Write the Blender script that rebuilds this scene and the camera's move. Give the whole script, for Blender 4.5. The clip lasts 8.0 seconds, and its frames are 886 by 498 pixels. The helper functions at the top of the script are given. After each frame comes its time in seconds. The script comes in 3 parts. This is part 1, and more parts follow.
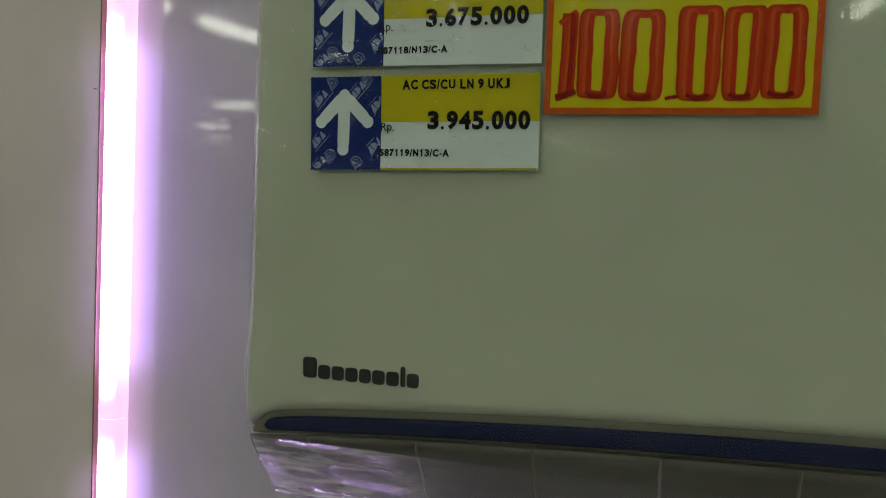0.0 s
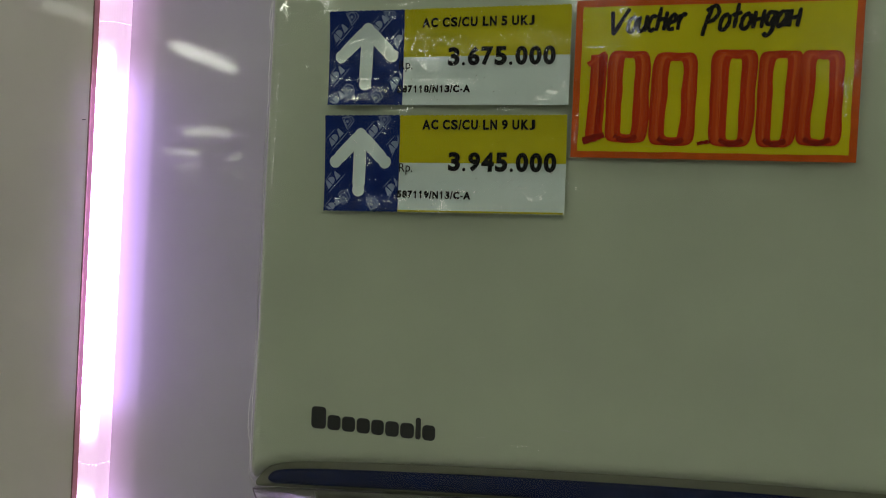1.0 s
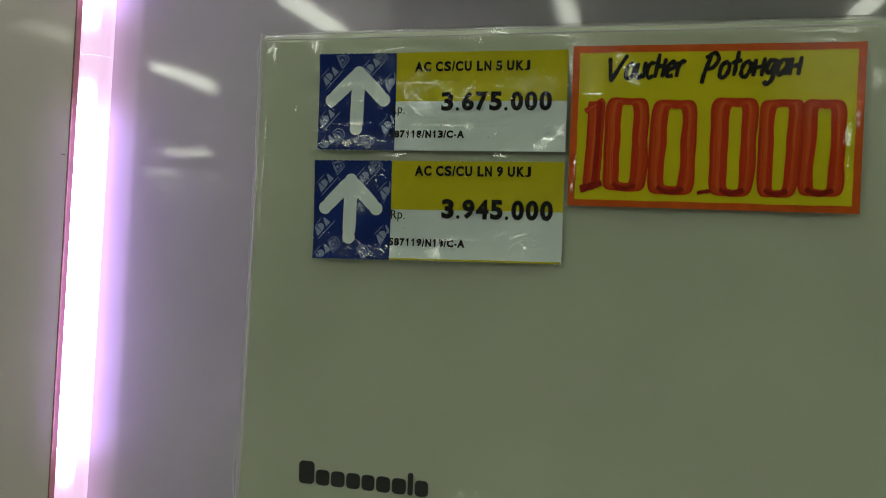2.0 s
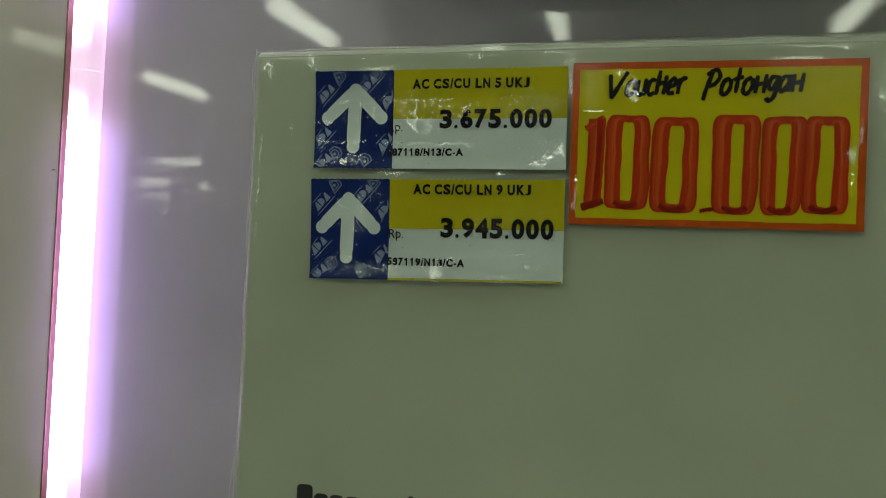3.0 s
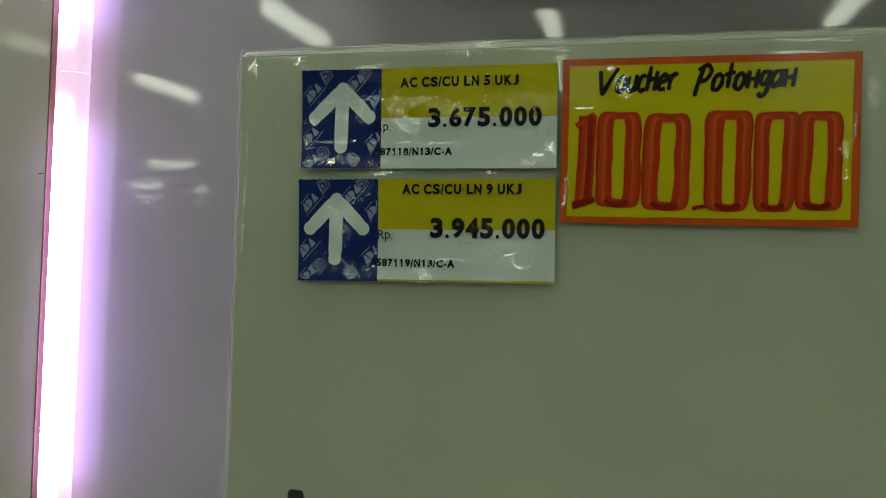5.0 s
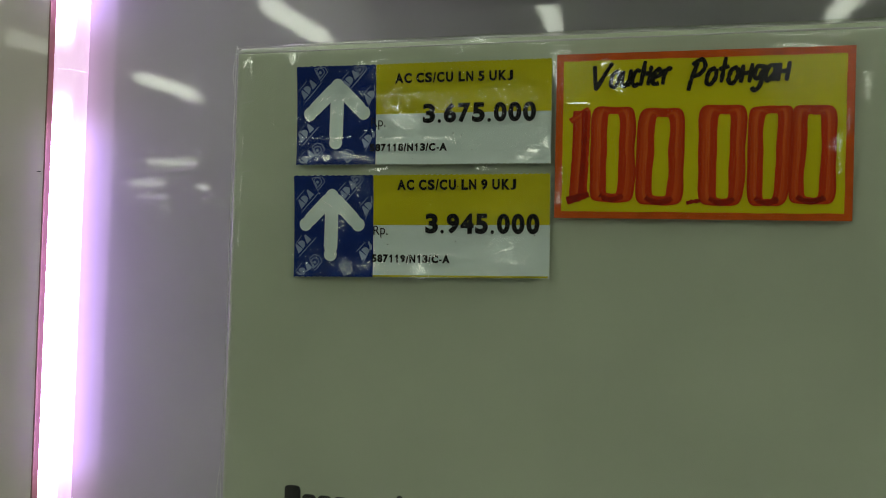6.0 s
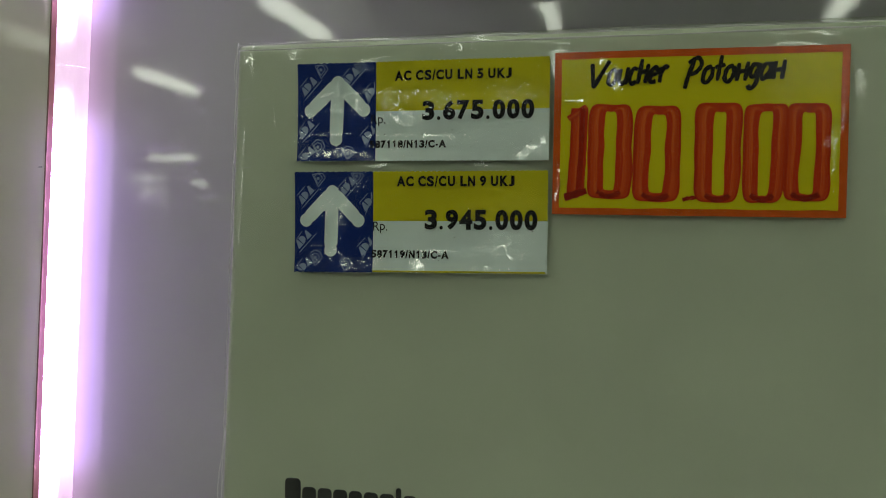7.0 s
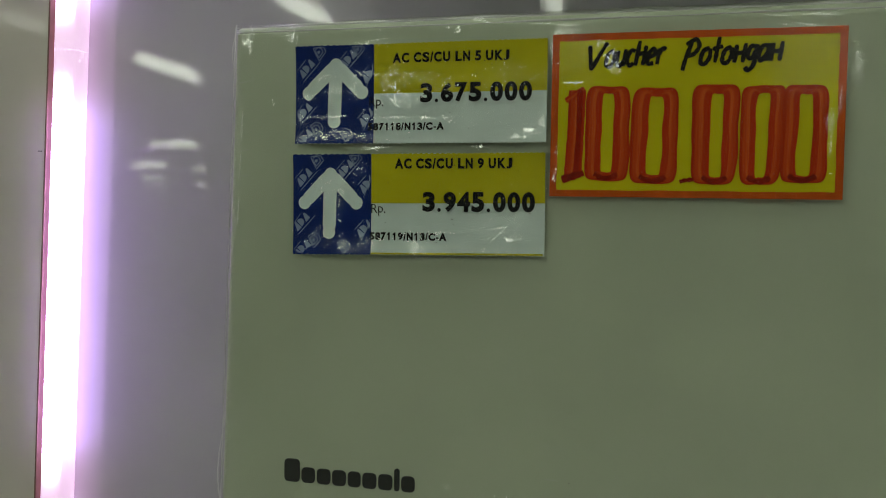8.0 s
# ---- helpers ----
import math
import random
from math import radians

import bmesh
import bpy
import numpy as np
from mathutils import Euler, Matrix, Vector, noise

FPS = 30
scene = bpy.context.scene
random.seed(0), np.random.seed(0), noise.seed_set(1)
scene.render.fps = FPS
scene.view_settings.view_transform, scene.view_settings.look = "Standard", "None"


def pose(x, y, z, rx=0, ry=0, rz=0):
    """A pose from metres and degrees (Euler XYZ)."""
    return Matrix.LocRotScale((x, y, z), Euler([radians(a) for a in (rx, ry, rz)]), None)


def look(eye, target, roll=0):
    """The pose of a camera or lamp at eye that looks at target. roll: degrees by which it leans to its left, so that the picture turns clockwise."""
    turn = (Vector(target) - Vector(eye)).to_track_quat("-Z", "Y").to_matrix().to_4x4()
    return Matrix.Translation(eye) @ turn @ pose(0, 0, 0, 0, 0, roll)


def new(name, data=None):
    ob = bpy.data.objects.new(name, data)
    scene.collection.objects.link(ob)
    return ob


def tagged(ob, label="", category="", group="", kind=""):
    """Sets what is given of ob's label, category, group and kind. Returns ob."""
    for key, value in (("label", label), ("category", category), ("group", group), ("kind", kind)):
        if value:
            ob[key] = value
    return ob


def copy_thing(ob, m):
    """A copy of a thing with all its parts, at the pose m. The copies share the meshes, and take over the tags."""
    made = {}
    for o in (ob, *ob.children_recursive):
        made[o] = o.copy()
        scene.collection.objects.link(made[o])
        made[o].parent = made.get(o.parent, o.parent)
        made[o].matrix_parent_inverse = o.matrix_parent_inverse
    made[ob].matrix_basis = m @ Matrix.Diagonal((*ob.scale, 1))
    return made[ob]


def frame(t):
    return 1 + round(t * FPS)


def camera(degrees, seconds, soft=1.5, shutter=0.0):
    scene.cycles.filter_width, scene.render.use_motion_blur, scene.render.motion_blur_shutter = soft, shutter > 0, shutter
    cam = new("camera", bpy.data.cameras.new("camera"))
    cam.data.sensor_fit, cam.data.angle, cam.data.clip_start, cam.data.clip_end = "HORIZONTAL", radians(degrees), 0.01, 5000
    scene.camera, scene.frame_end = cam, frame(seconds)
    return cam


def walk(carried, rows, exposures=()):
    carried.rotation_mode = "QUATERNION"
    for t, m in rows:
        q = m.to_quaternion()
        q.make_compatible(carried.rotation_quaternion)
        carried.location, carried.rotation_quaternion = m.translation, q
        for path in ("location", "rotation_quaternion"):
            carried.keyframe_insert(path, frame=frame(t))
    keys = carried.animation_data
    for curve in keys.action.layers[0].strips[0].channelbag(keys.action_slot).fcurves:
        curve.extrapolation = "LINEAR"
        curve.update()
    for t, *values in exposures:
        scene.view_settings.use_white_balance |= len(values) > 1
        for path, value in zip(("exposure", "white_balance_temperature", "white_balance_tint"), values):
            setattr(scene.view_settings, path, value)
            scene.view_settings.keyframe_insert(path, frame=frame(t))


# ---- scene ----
cam = camera(57.5, 8.0, soft=0.95, shutter=0.35)
PATH = [
    (0, (0.01, 0.005, 1.525), (-0.578, 1.908, 1.349), 1.3),
    (0.5, (-0.004, 0.01, 1.53), (-0.572, 1.921, 1.376), 1.6),
    (1, (-0.018, 0.014, 1.531), (-0.539, 1.943, 1.429), 1.9),
    (1.5, (-0.024, 0.02, 1.538), (-0.521, 1.956, 1.467), 1.8),
    (2, (-0.027, 0.024, 1.544), (-0.505, 1.966, 1.493), 1.9),
    (3.5, (-0.033, 0.03, 1.55), (-0.482, 1.979, 1.519), 1.3),
    (4, (-0.032, 0.032, 1.55), (-0.479, 1.981, 1.518), 1.0),
    (4.5, (-0.032, 0.034, 1.55), (-0.476, 1.984, 1.517), 1.0),
    (6, (-0.028, 0.034, 1.549), (-0.477, 1.982, 1.509), 0.7),
    (6.5, (-0.028, 0.032, 1.55), (-0.473, 1.981, 1.499), 0.7),
    (7, (-0.027, 0.03, 1.549), (-0.474, 1.979, 1.499), 0.8),
    (7.5, (-0.027, 0.03, 1.549), (-0.471, 1.979, 1.487), 0.8),
    (8, (-0.025, 0.029, 1.547), (-0.475, 1.976, 1.464), 0.8),
]
walk(cam, [(t, look(eye, target, roll)) for t, eye, target, roll in PATH], [(0.0, 0.13, 6500, 18), (0.7, 0.04, 6500, 18), (1.4, 0.0, 6500, 18), (3.3, 0.0, 6650, 8), (4.6, 0.0, 6650, 8), (6.2, 0.0, 6500, 12), (8.0, 0.0, 6500, 12)])

# ---- light level ----
world = bpy.data.worlds.new("world")
scene.world = world
world.use_nodes = True
world.node_tree.nodes["Background"].inputs[0].default_value = (0.5, 0.55, 0.5, 1)
world.node_tree.nodes["Background"].inputs[1].default_value = 0.02
CEILING_LAMP = 7.6
BATTEN_LAMP = 46.0

# ---- plan ----
FRONT = 0.392       # front face of the air conditioner
WALL = 0.600        # glossy display wall
PILLAR = 0.575      # face of the proud panel beside the light batten
AC_L, AC_R, AC_MID = -0.216, 0.654, 0.219
AC_TOP, AC_BOTTOM = 1.637, 1.336
CEIL = 3.2


# ---- materials ----
def material(name):
    m = bpy.data.materials.new(name)
    m.use_nodes = True
    nt = m.node_tree
    return m, nt, nt.nodes["Principled BSDF"]


def node(nt, kind, **values):
    n = nt.nodes.new(kind)
    for key, value in values.items():
        n.inputs[key.replace("_", " ")].default_value = value
    return n


def noise_node(nt, scale, detail=3.0, stretch=(1, 1, 1)):
    tc = nt.nodes.new("ShaderNodeTexCoord")
    mp = nt.nodes.new("ShaderNodeMapping")
    mp.inputs["Scale"].default_value = stretch
    nz = node(nt, "ShaderNodeTexNoise", Scale=scale, Detail=detail)
    nt.links.new(tc.outputs["Object"], mp.inputs[0])
    nt.links.new(mp.outputs[0], nz.inputs["Vector"])
    return nz.outputs["Fac"]


def ramp(nt, fac, stops):
    r = nt.nodes.new("ShaderNodeValToRGB")
    e = r.color_ramp.elements
    while len(e) < len(stops):
        e.new(0.5)
    for el, (p, c) in zip(e, stops):
        el.position, el.color = p, (*c, 1)
    nt.links.new(fac, r.inputs[0])
    return r.outputs[0]


def bump(nt, layers):
    """layers: (height socket, strength, distance); returns the normal."""
    last = None
    for height, strength, distance in layers:
        b = node(nt, "ShaderNodeBump", Strength=strength, Distance=distance)
        nt.links.new(height, b.inputs["Height"])
        if last:
            nt.links.new(last, b.inputs["Normal"])
        last = b.outputs[0]
    return last


def surface(name, base, rough=0.5, vary=0.08, scale=40, grain=600, grain_depth=0.00005, metal=0.0, coat=0.0,
            coat_rough=0.05, coat_ior=1.5, stretch=(1, 1, 1), wave=None, spec=0.5):
    m, nt, p = material(name)
    dark = tuple(c * (1 - vary) for c in base)
    light = tuple(min(1, c * (1 + vary)) for c in base)
    nt.links.new(ramp(nt, noise_node(nt, scale, 5, stretch), [(0.3, dark), (0.7, light)]), p.inputs["Base Color"])
    rr = node(nt, "ShaderNodeMapRange", To_Min=rough * 0.85, To_Max=min(1, rough * 1.15))
    nt.links.new(noise_node(nt, scale * 3, 3), rr.inputs[0])
    nt.links.new(rr.outputs[0], p.inputs["Roughness"])
    p.inputs["Metallic"].default_value = metal
    p.inputs["Specular IOR Level"].default_value = spec
    p.inputs["Coat Weight"].default_value = coat
    p.inputs["Coat Roughness"].default_value = coat_rough
    p.inputs["Coat IOR"].default_value = coat_ior
    layers = []
    if wave:
        layers.append((noise_node(nt, wave[0], 1.5), 1.0, wave[1]))
    if grain_depth:
        layers.append((noise_node(nt, grain, 2), 1.0, grain_depth))
    if layers:
        normal = bump(nt, layers)
        nt.links.new(normal, p.inputs["Normal"])
        nt.links.new(normal, p.inputs["Coat Normal"])
    return m


def clear_film(name, tint, rough, layers, ior=1.5, haze=0.0, reach=None):
    """Thin clear plastic: see-through, with the gloss of its surface. haze: how white its creases are, milkiness and
    painted glare together; reach: the stretch along x over which they thin out.
    """
    m, nt, p = material(name)
    nt.nodes.remove(p)
    out = nt.nodes["Material Output"]
    clear = nt.nodes.new("ShaderNodeBsdfTransparent")
    clear.inputs[0].default_value = (*tint, 1)
    base = clear.outputs[0]
    if haze:
        milk_glare = nt.nodes.new("ShaderNodeBsdfDiffuse")
        milk_glare.inputs[0].default_value = (0.8, 0.8, 0.8, 1)
        hz = nt.nodes.new("ShaderNodeMixShader")
        hz.inputs[0].default_value = haze
        if reach:
            sep = nt.nodes.new("ShaderNodeSeparateXYZ")
            nt.links.new(nt.nodes.new("ShaderNodeTexCoord").outputs["Object"], sep.inputs[0])
            thin = node(nt, "ShaderNodeMapRange", From_Min=reach[0], From_Max=reach[1], To_Min=haze, To_Max=0.015)
            nt.links.new(sep.outputs["X"], thin.inputs[0])
            patch = node(nt, "ShaderNodeMapRange", From_Min=0.35, From_Max=0.70, To_Min=0.1, To_Max=1.0)
            nt.links.new(noise_node(nt, 110, 4, (0.35, 1, 1.5)), patch.inputs[0])
            both = nt.nodes.new("ShaderNodeMath")
            both.operation = "MULTIPLY"
            nt.links.new(thin.outputs[0], both.inputs[0])
            nt.links.new(patch.outputs[0], both.inputs[1])
            nt.links.new(both.outputs[0], hz.inputs[0])
        nt.links.new(base, hz.inputs[1])
        nt.links.new(milk_glare.outputs[0], hz.inputs[2])
        base = hz.outputs[0]
    gloss = node(nt, "ShaderNodeBsdfGlossy", Roughness=rough)
    gloss.inputs["Color"].default_value = (1, 1, 1, 1)
    lw = nt.nodes.new("ShaderNodeLayerWeight")
    up = nt.nodes.new("ShaderNodeMath")
    up.operation = "POWER"
    nt.links.new(lw.outputs["Facing"], up.inputs[0])
    up.inputs[1].default_value = 4.0
    f0 = ((ior - 1) / (ior + 1)) ** 2 * 2
    fr = node(nt, "ShaderNodeMapRange", To_Min=f0, To_Max=0.9)
    nt.links.new(up.outputs[0], fr.inputs[0])
    mix = nt.nodes.new("ShaderNodeMixShader")
    normal = bump(nt, [(noise_node(nt, s, d, st), 1.0, depth) for s, d, st, depth in layers])
    nt.links.new(normal, gloss.inputs["Normal"])
    lw.inputs["Blend"].default_value = 0.5
    nt.links.new(fr.outputs[0], mix.inputs[0])
    nt.links.new(base, mix.inputs[1])
    nt.links.new(gloss.outputs[0], mix.inputs[2])
    nt.links.new(mix.outputs[0], out.inputs["Surface"])
    return m


def creased_film(name):
    """Laminating film: smooth, with clusters of fine creases that catch the lamps."""
    m = clear_film(name, (0.995, 0.995, 0.995), 0.05, [(45, 2, (1, 1, 1), 0.00005)], 1.3)
    nt = m.node_tree
    first = [n for n in nt.nodes if n.type == "BUMP"][0]
    gloss = [n for n in nt.nodes if n.type == "BSDF_GLOSSY"][0]

    def mathn(op, a, b):
        n = nt.nodes.new("ShaderNodeMath")
        n.operation = op
        for i, v in enumerate((a, b)):
            if isinstance(v, (int, float)):
                n.inputs[i].default_value = v
            else:
                nt.links.new(v, n.inputs[i])
        return n.outputs[0]
    where = node(nt, "ShaderNodeMapRange", From_Min=0.50, From_Max=0.58)
    nt.links.new(noise_node(nt, 55, 4, (0.7, 1, 1)), where.inputs[0])
    sep = nt.nodes.new("ShaderNodeSeparateXYZ")
    nt.links.new(nt.nodes.new("ShaderNodeTexCoord").outputs["Object"], sep.inputs[0])
    crease = mathn("MULTIPLY", noise_node(nt, 900, 3, (1, 1, 0.8)), 0.00004)
    tilt = mathn("MULTIPLY", sep.outputs["Z"], -0.01)
    height = mathn("MULTIPLY", where.outputs[0], mathn("ADD", crease, tilt))
    b = node(nt, "ShaderNodeBump", Strength=1.0, Distance=1.0)
    nt.links.new(height, b.inputs["Height"])
    nt.links.new(first.outputs[0], b.inputs["Normal"])
    nt.links.new(b.outputs[0], gloss.inputs["Normal"])
    return m


def glow(name, colour, strength):
    m, nt, p = material(name)
    p.inputs["Base Color"].default_value = (0.8, 0.8, 0.8, 1)
    p.inputs["Emission Color"].default_value = (*colour, 1)
    p.inputs["Emission Strength"].default_value = strength
    return m


WALL_GLOSS = surface("silver_grey_laminate", (0.565, 0.55, 0.60), 0.45, 0.05, 9, 460, 0.0000125, 0.0, 1.0, 0.018, 1.62,
                     wave=(16, 0.00006))
PILLAR_GLOSS = surface("warm_grey_laminate", (0.755, 0.705, 0.645), 0.45, 0.05, 9, 460, 0.0000125, 0.0, 1.0, 0.018, 1.25,
                       wave=(16, 0.00006))
GLOW_FRINGE = surface("reddish_glow_fringe", (0.24, 0.13, 0.11), 0.6, 0.15, 60)
AC_SHELL = surface("cream_white_plastic", (0.530, 0.592, 0.450), 0.42, 0.05, 18, 900, 0.00001, coat=0.25, coat_rough=0.2)
AC_BODY = surface("cream_white_body_plastic", (0.50, 0.555, 0.42), 0.5, 0.04, 14, 900, 0.00001)
BLUE_STRIP = surface("dark_blue_gloss_plastic", (0.006, 0.012, 0.056), 0.3, 0.1, 30, 900, 0.0, spec=0.12)
# the grey also carries the shade of the louver's downward slope
LOUVER = surface("shaded_louver_grey", (0.075, 0.073, 0.056), 0.35, 0.06, 25)
# dark olive: the soft shade under the panel's lip, put into the colour
RECESS_SHADE = surface("olive_recess_shade", (0.20, 0.205, 0.145), 0.55, 0.06, 25)
RIB = surface("grey_rib_plastic", (0.17, 0.165, 0.13), 0.45, 0.06, 25)
LOGO_INK = surface("dark_grey_logo_ink", (0.02, 0.022, 0.022), 0.4, 0.1, 200)
PAPER_WHITE = surface("white_paper", (0.70, 0.81, 0.78), 0.6, 0.02, 150, 2500, 0.000004, spec=0.12)
PAPER_YELLOW = surface("yellow_print", (0.58, 0.53, 0.012), 0.55, 0.05, 90, 2500, 0.000004, spec=0.12)
PAPER_BLUE = surface("blue_print", (0.008, 0.027, 0.17), 0.5, 0.1, 150, 2500, 0.000004, spec=0.12)
MOTIF_INK = surface("pale_blue_motif_print", (0.27, 0.34, 0.50), 0.5, 0.1, 200, spec=0.12)
BLACK_INK = surface("black_toner", (0.012, 0.012, 0.013), 0.5, 0.1, 300, spec=0.12)
VOUCHER_YELLOW = surface("bright_yellow_card", (0.62, 0.57, 0.006), 0.5, 0.04, 60, 2000, 0.000005, spec=0.12)
VOUCHER_ORANGE = surface("orange_marker_border", (0.60, 0.100, 0.011), 0.5, 0.14, 120, stretch=(1, 1, 1), spec=0.12)
MARKER_BLACK = surface("black_marker_ink", (0.014, 0.012, 0.010), 0.45, 0.2, 300, spec=0.12)
LAMINATE = creased_film("laminating_film")
SMOOTH_LAMINATE = clear_film("smooth_laminating_film", (0.995, 0.995, 0.995), 0.12, [(500, 3, (1, 1, 1), 0.00002)], 1.18)
WRAP = clear_film("wrapping_film", (0.985, 0.985, 0.985), 0.035,
                  [(18, 2, (1, 1, 0.6), 0.00022), (300, 2, (1, 1, 0.35), 0.00002)], 1.33)
GLINT = clear_film("creased_film_facets", (0.97, 0.97, 0.97), 0.09, [(400, 1, (1, 1, 1), 0.00001)], 2.6)
# milky creases; the haze at the left end also paints in the batten's glare
CRUMPLE = clear_film("crumpled_wrapping_film", (0.93, 0.93, 0.94), 0.20, [(40, 3, (1, 1, 1), 0.0020), (240, 2, (1, 1, 0.5), 0.00012)], 1.42, 0.95, (0.04, 0.12))
WRAP_EDGE = clear_film("wrapping_film_fold", (0.9, 0.9, 0.92), 0.12, [(200, 3, (1, 1, 0.4), 0.0006)], 1.8, 0.97)
CLEAR = (GLINT, CRUMPLE, LAMINATE, SMOOTH_LAMINATE, WRAP, WRAP_EDGE)
FLOOR_TILE = surface("pale_floor_tile", (0.45, 0.44, 0.40), 0.25, 0.08, 3)
STORE_WALL = surface("store_wall_paint", (0.22, 0.22, 0.20), 0.7, 0.06, 2)
CEIL_BOARD = surface("ceiling_board", (0.45, 0.45, 0.42), 0.8, 0.05, 2)
HOUSING = surface("white_batten_plastic", (0.8, 0.78, 0.8), 0.4, 0.03, 60)
LAMP_TUBE = glow("ceiling_tube_glow", (0.90, 1.0, 0.80), CEILING_LAMP)


def marker_red():
    """Red chisel marker: darker where the stroke's edges overlap, streaked along the stroke."""
    m, nt, p = material("red_marker_ink")
    uv = nt.nodes.new("ShaderNodeTexCoord")
    mp = nt.nodes.new("ShaderNodeMapping")
    mp.inputs["Scale"].default_value = (5, 0.12, 1)
    nz = node(nt, "ShaderNodeTexNoise", Scale=1.6, Detail=3.0)
    nt.links.new(uv.outputs["UV"], mp.inputs[0])
    nt.links.new(mp.outputs[0], nz.inputs["Vector"])
    sep = nt.nodes.new("ShaderNodeSeparateXYZ")
    nt.links.new(uv.outputs["UV"], sep.inputs[0])
    add = nt.nodes.new("ShaderNodeMath")
    add.operation = "MULTIPLY_ADD"
    nt.links.new(nz.outputs["Fac"], add.inputs[0])
    add.inputs[1].default_value = 0.75
    nt.links.new(sep.outputs["X"], add.inputs[2])
    col = ramp(nt, add.outputs[0], [(0.30, (0.40, 0.022, 0.004)), (0.55, (0.52, 0.046, 0.006)), (0.76, (0.58, 0.070, 0.009)),
                                    (0.90, (0.66, 0.125, 0.016)), (1.0, (0.52, 0.040, 0.006))])
    nt.links.new(col, p.inputs["Base Color"])
    p.inputs["Roughness"].default_value = 0.6
    p.inputs["Specular IOR Level"].default_value = 0.12
    return m


MARKER_RED = marker_red()
MARKER_STREAK = surface("thin_red_ink", (0.36, 0.020, 0.005), 0.6, 0.25, 300, spec=0.12)
MARKER_DARK = surface("pooled_dark_red_ink", (0.26, 0.016, 0.006), 0.6, 0.3, 400, spec=0.12)


def batten_glow(half, radius):
    """Frosted cover: white-hot along the lamp inside, dim and pink past the lamp's rounded ends."""
    m, nt, p = material("frosted_violet_lamp_cover")
    tc = nt.nodes.new("ShaderNodeTexCoord")
    sep = nt.nodes.new("ShaderNodeSeparateXYZ")
    nt.links.new(tc.outputs["Object"], sep.inputs[0])

    def mathn(op, a, b):
        n = nt.nodes.new("ShaderNodeMath")
        n.operation = op
        for i, v in enumerate((a, b)):
            if isinstance(v, (int, float)):
                n.inputs[i].default_value = v
            elif v is not None:
                nt.links.new(v, n.inputs[i])
        return n.outputs[0]
    over = mathn("MAXIMUM", mathn("SUBTRACT", mathn("ABSOLUTE", sep.outputs["Z"], None), half), 0.0)
    dist = mathn("SQRT", mathn("ADD", mathn("MULTIPLY", over, over), mathn("MULTIPLY", mathn("MULTIPLY", sep.outputs["X"], sep.outputs["X"]), 0.5)), None)
    fall = node(nt, "ShaderNodeMapRange", From_Min=radius * 0.1, From_Max=radius * 3.0, To_Min=1.0, To_Max=0.0)
    fall.interpolation_type = "SMOOTHSTEP"
    nt.links.new(dist, fall.inputs[0])
    lit = mathn("POWER", fall.outputs[0], 3.0)
    colour = ramp(nt, lit, [(0.0, (0.92, 0.60, 0.88)), (1.0, (0.67, 0.44, 1.0))])
    front = node(nt, "ShaderNodeMapRange", From_Min=-0.0118, From_Max=-0.0078, To_Min=BATTEN_LAMP, To_Max=2.7)
    nt.links.new(sep.outputs["Y"], front.inputs[0])
    power = node(nt, "ShaderNodeMapRange", To_Min=0.85)
    end = node(nt, "ShaderNodeMapRange", From_Min=-0.003, From_Max=0.004, To_Min=0.85, To_Max=0.9)
    nt.links.new(sep.outputs["Y"], end.inputs[0])
    nt.links.new(end.outputs[0], power.inputs["To Min"])
    nt.links.new(front.outputs[0], power.inputs["To Max"])
    nt.links.new(lit, power.inputs[0])
    p.inputs["Base Color"].default_value = (0.8, 0.78, 0.82, 1)
    p.inputs["Roughness"].default_value = 0.4
    nt.links.new(colour, p.inputs["Emission Color"])
    nt.links.new(power.outputs[0], p.inputs["Emission Strength"])
    return m


BATTEN_COVER = batten_glow(0.120, 0.02)


# ---- mesh helpers ----
def part(name, bm, mat, parent=None, label="", smooth=False):
    me = bpy.data.meshes.new(name)
    bmesh.ops.recalc_face_normals(bm, faces=bm.faces) if smooth else None
    bm.to_mesh(me)
    bm.free()
    me.materials.append(mat)
    if smooth:
        me.polygons.foreach_set("use_smooth", [True] * len(me.polygons))
    ob = new(name, me)
    ob.parent = parent
    if label:
        ob["label"] = label
    if mat in CLEAR:
        ob.visible_shadow = False
    return ob


def empty(name, at=(0, 0, 0)):
    ob = new(name)
    ob.location = at
    ob.empty_display_size = 0.05
    return ob


def box(x0, x1, y0, y1, z0, z1, bevel=0.0, seg=2):
    bm = bmesh.new()
    bmesh.ops.create_cube(bm, size=1)
    for v in bm.verts:
        v.co = (x0 + (v.co.x + 0.5) * (x1 - x0), y0 + (v.co.y + 0.5) * (y1 - y0), z0 + (v.co.z + 0.5) * (z1 - z0))
    if bevel:
        bmesh.ops.bevel(bm, geom=bm.edges[:], offset=bevel, segments=seg, affect="EDGES", profile=0.5)
    return bm


def sheet(nu, nv, place):
    """A grid of points place(u, v), u and v from 0 to 1."""
    bm = bmesh.new()
    rows = [[bm.verts.new(place(i / nu, j / nv)) for i in range(nu + 1)] for j in range(nv + 1)]
    for j in range(nv):
        for i in range(nu):
            bm.faces.new((rows[j][i], rows[j][i + 1], rows[j + 1][i + 1], rows[j + 1][i]))
    return bm


def thicken(bm, depth):
    """Gives an open sheet that faces -y a back and rims."""
    geom = bmesh.ops.extrude_face_region(bm, geom=bm.faces[:])["geom"]
    for v in geom:
        if isinstance(v, bmesh.types.BMVert):
            v.co.y += depth
    bmesh.ops.recalc_face_normals(bm, faces=bm.faces)
    return bm


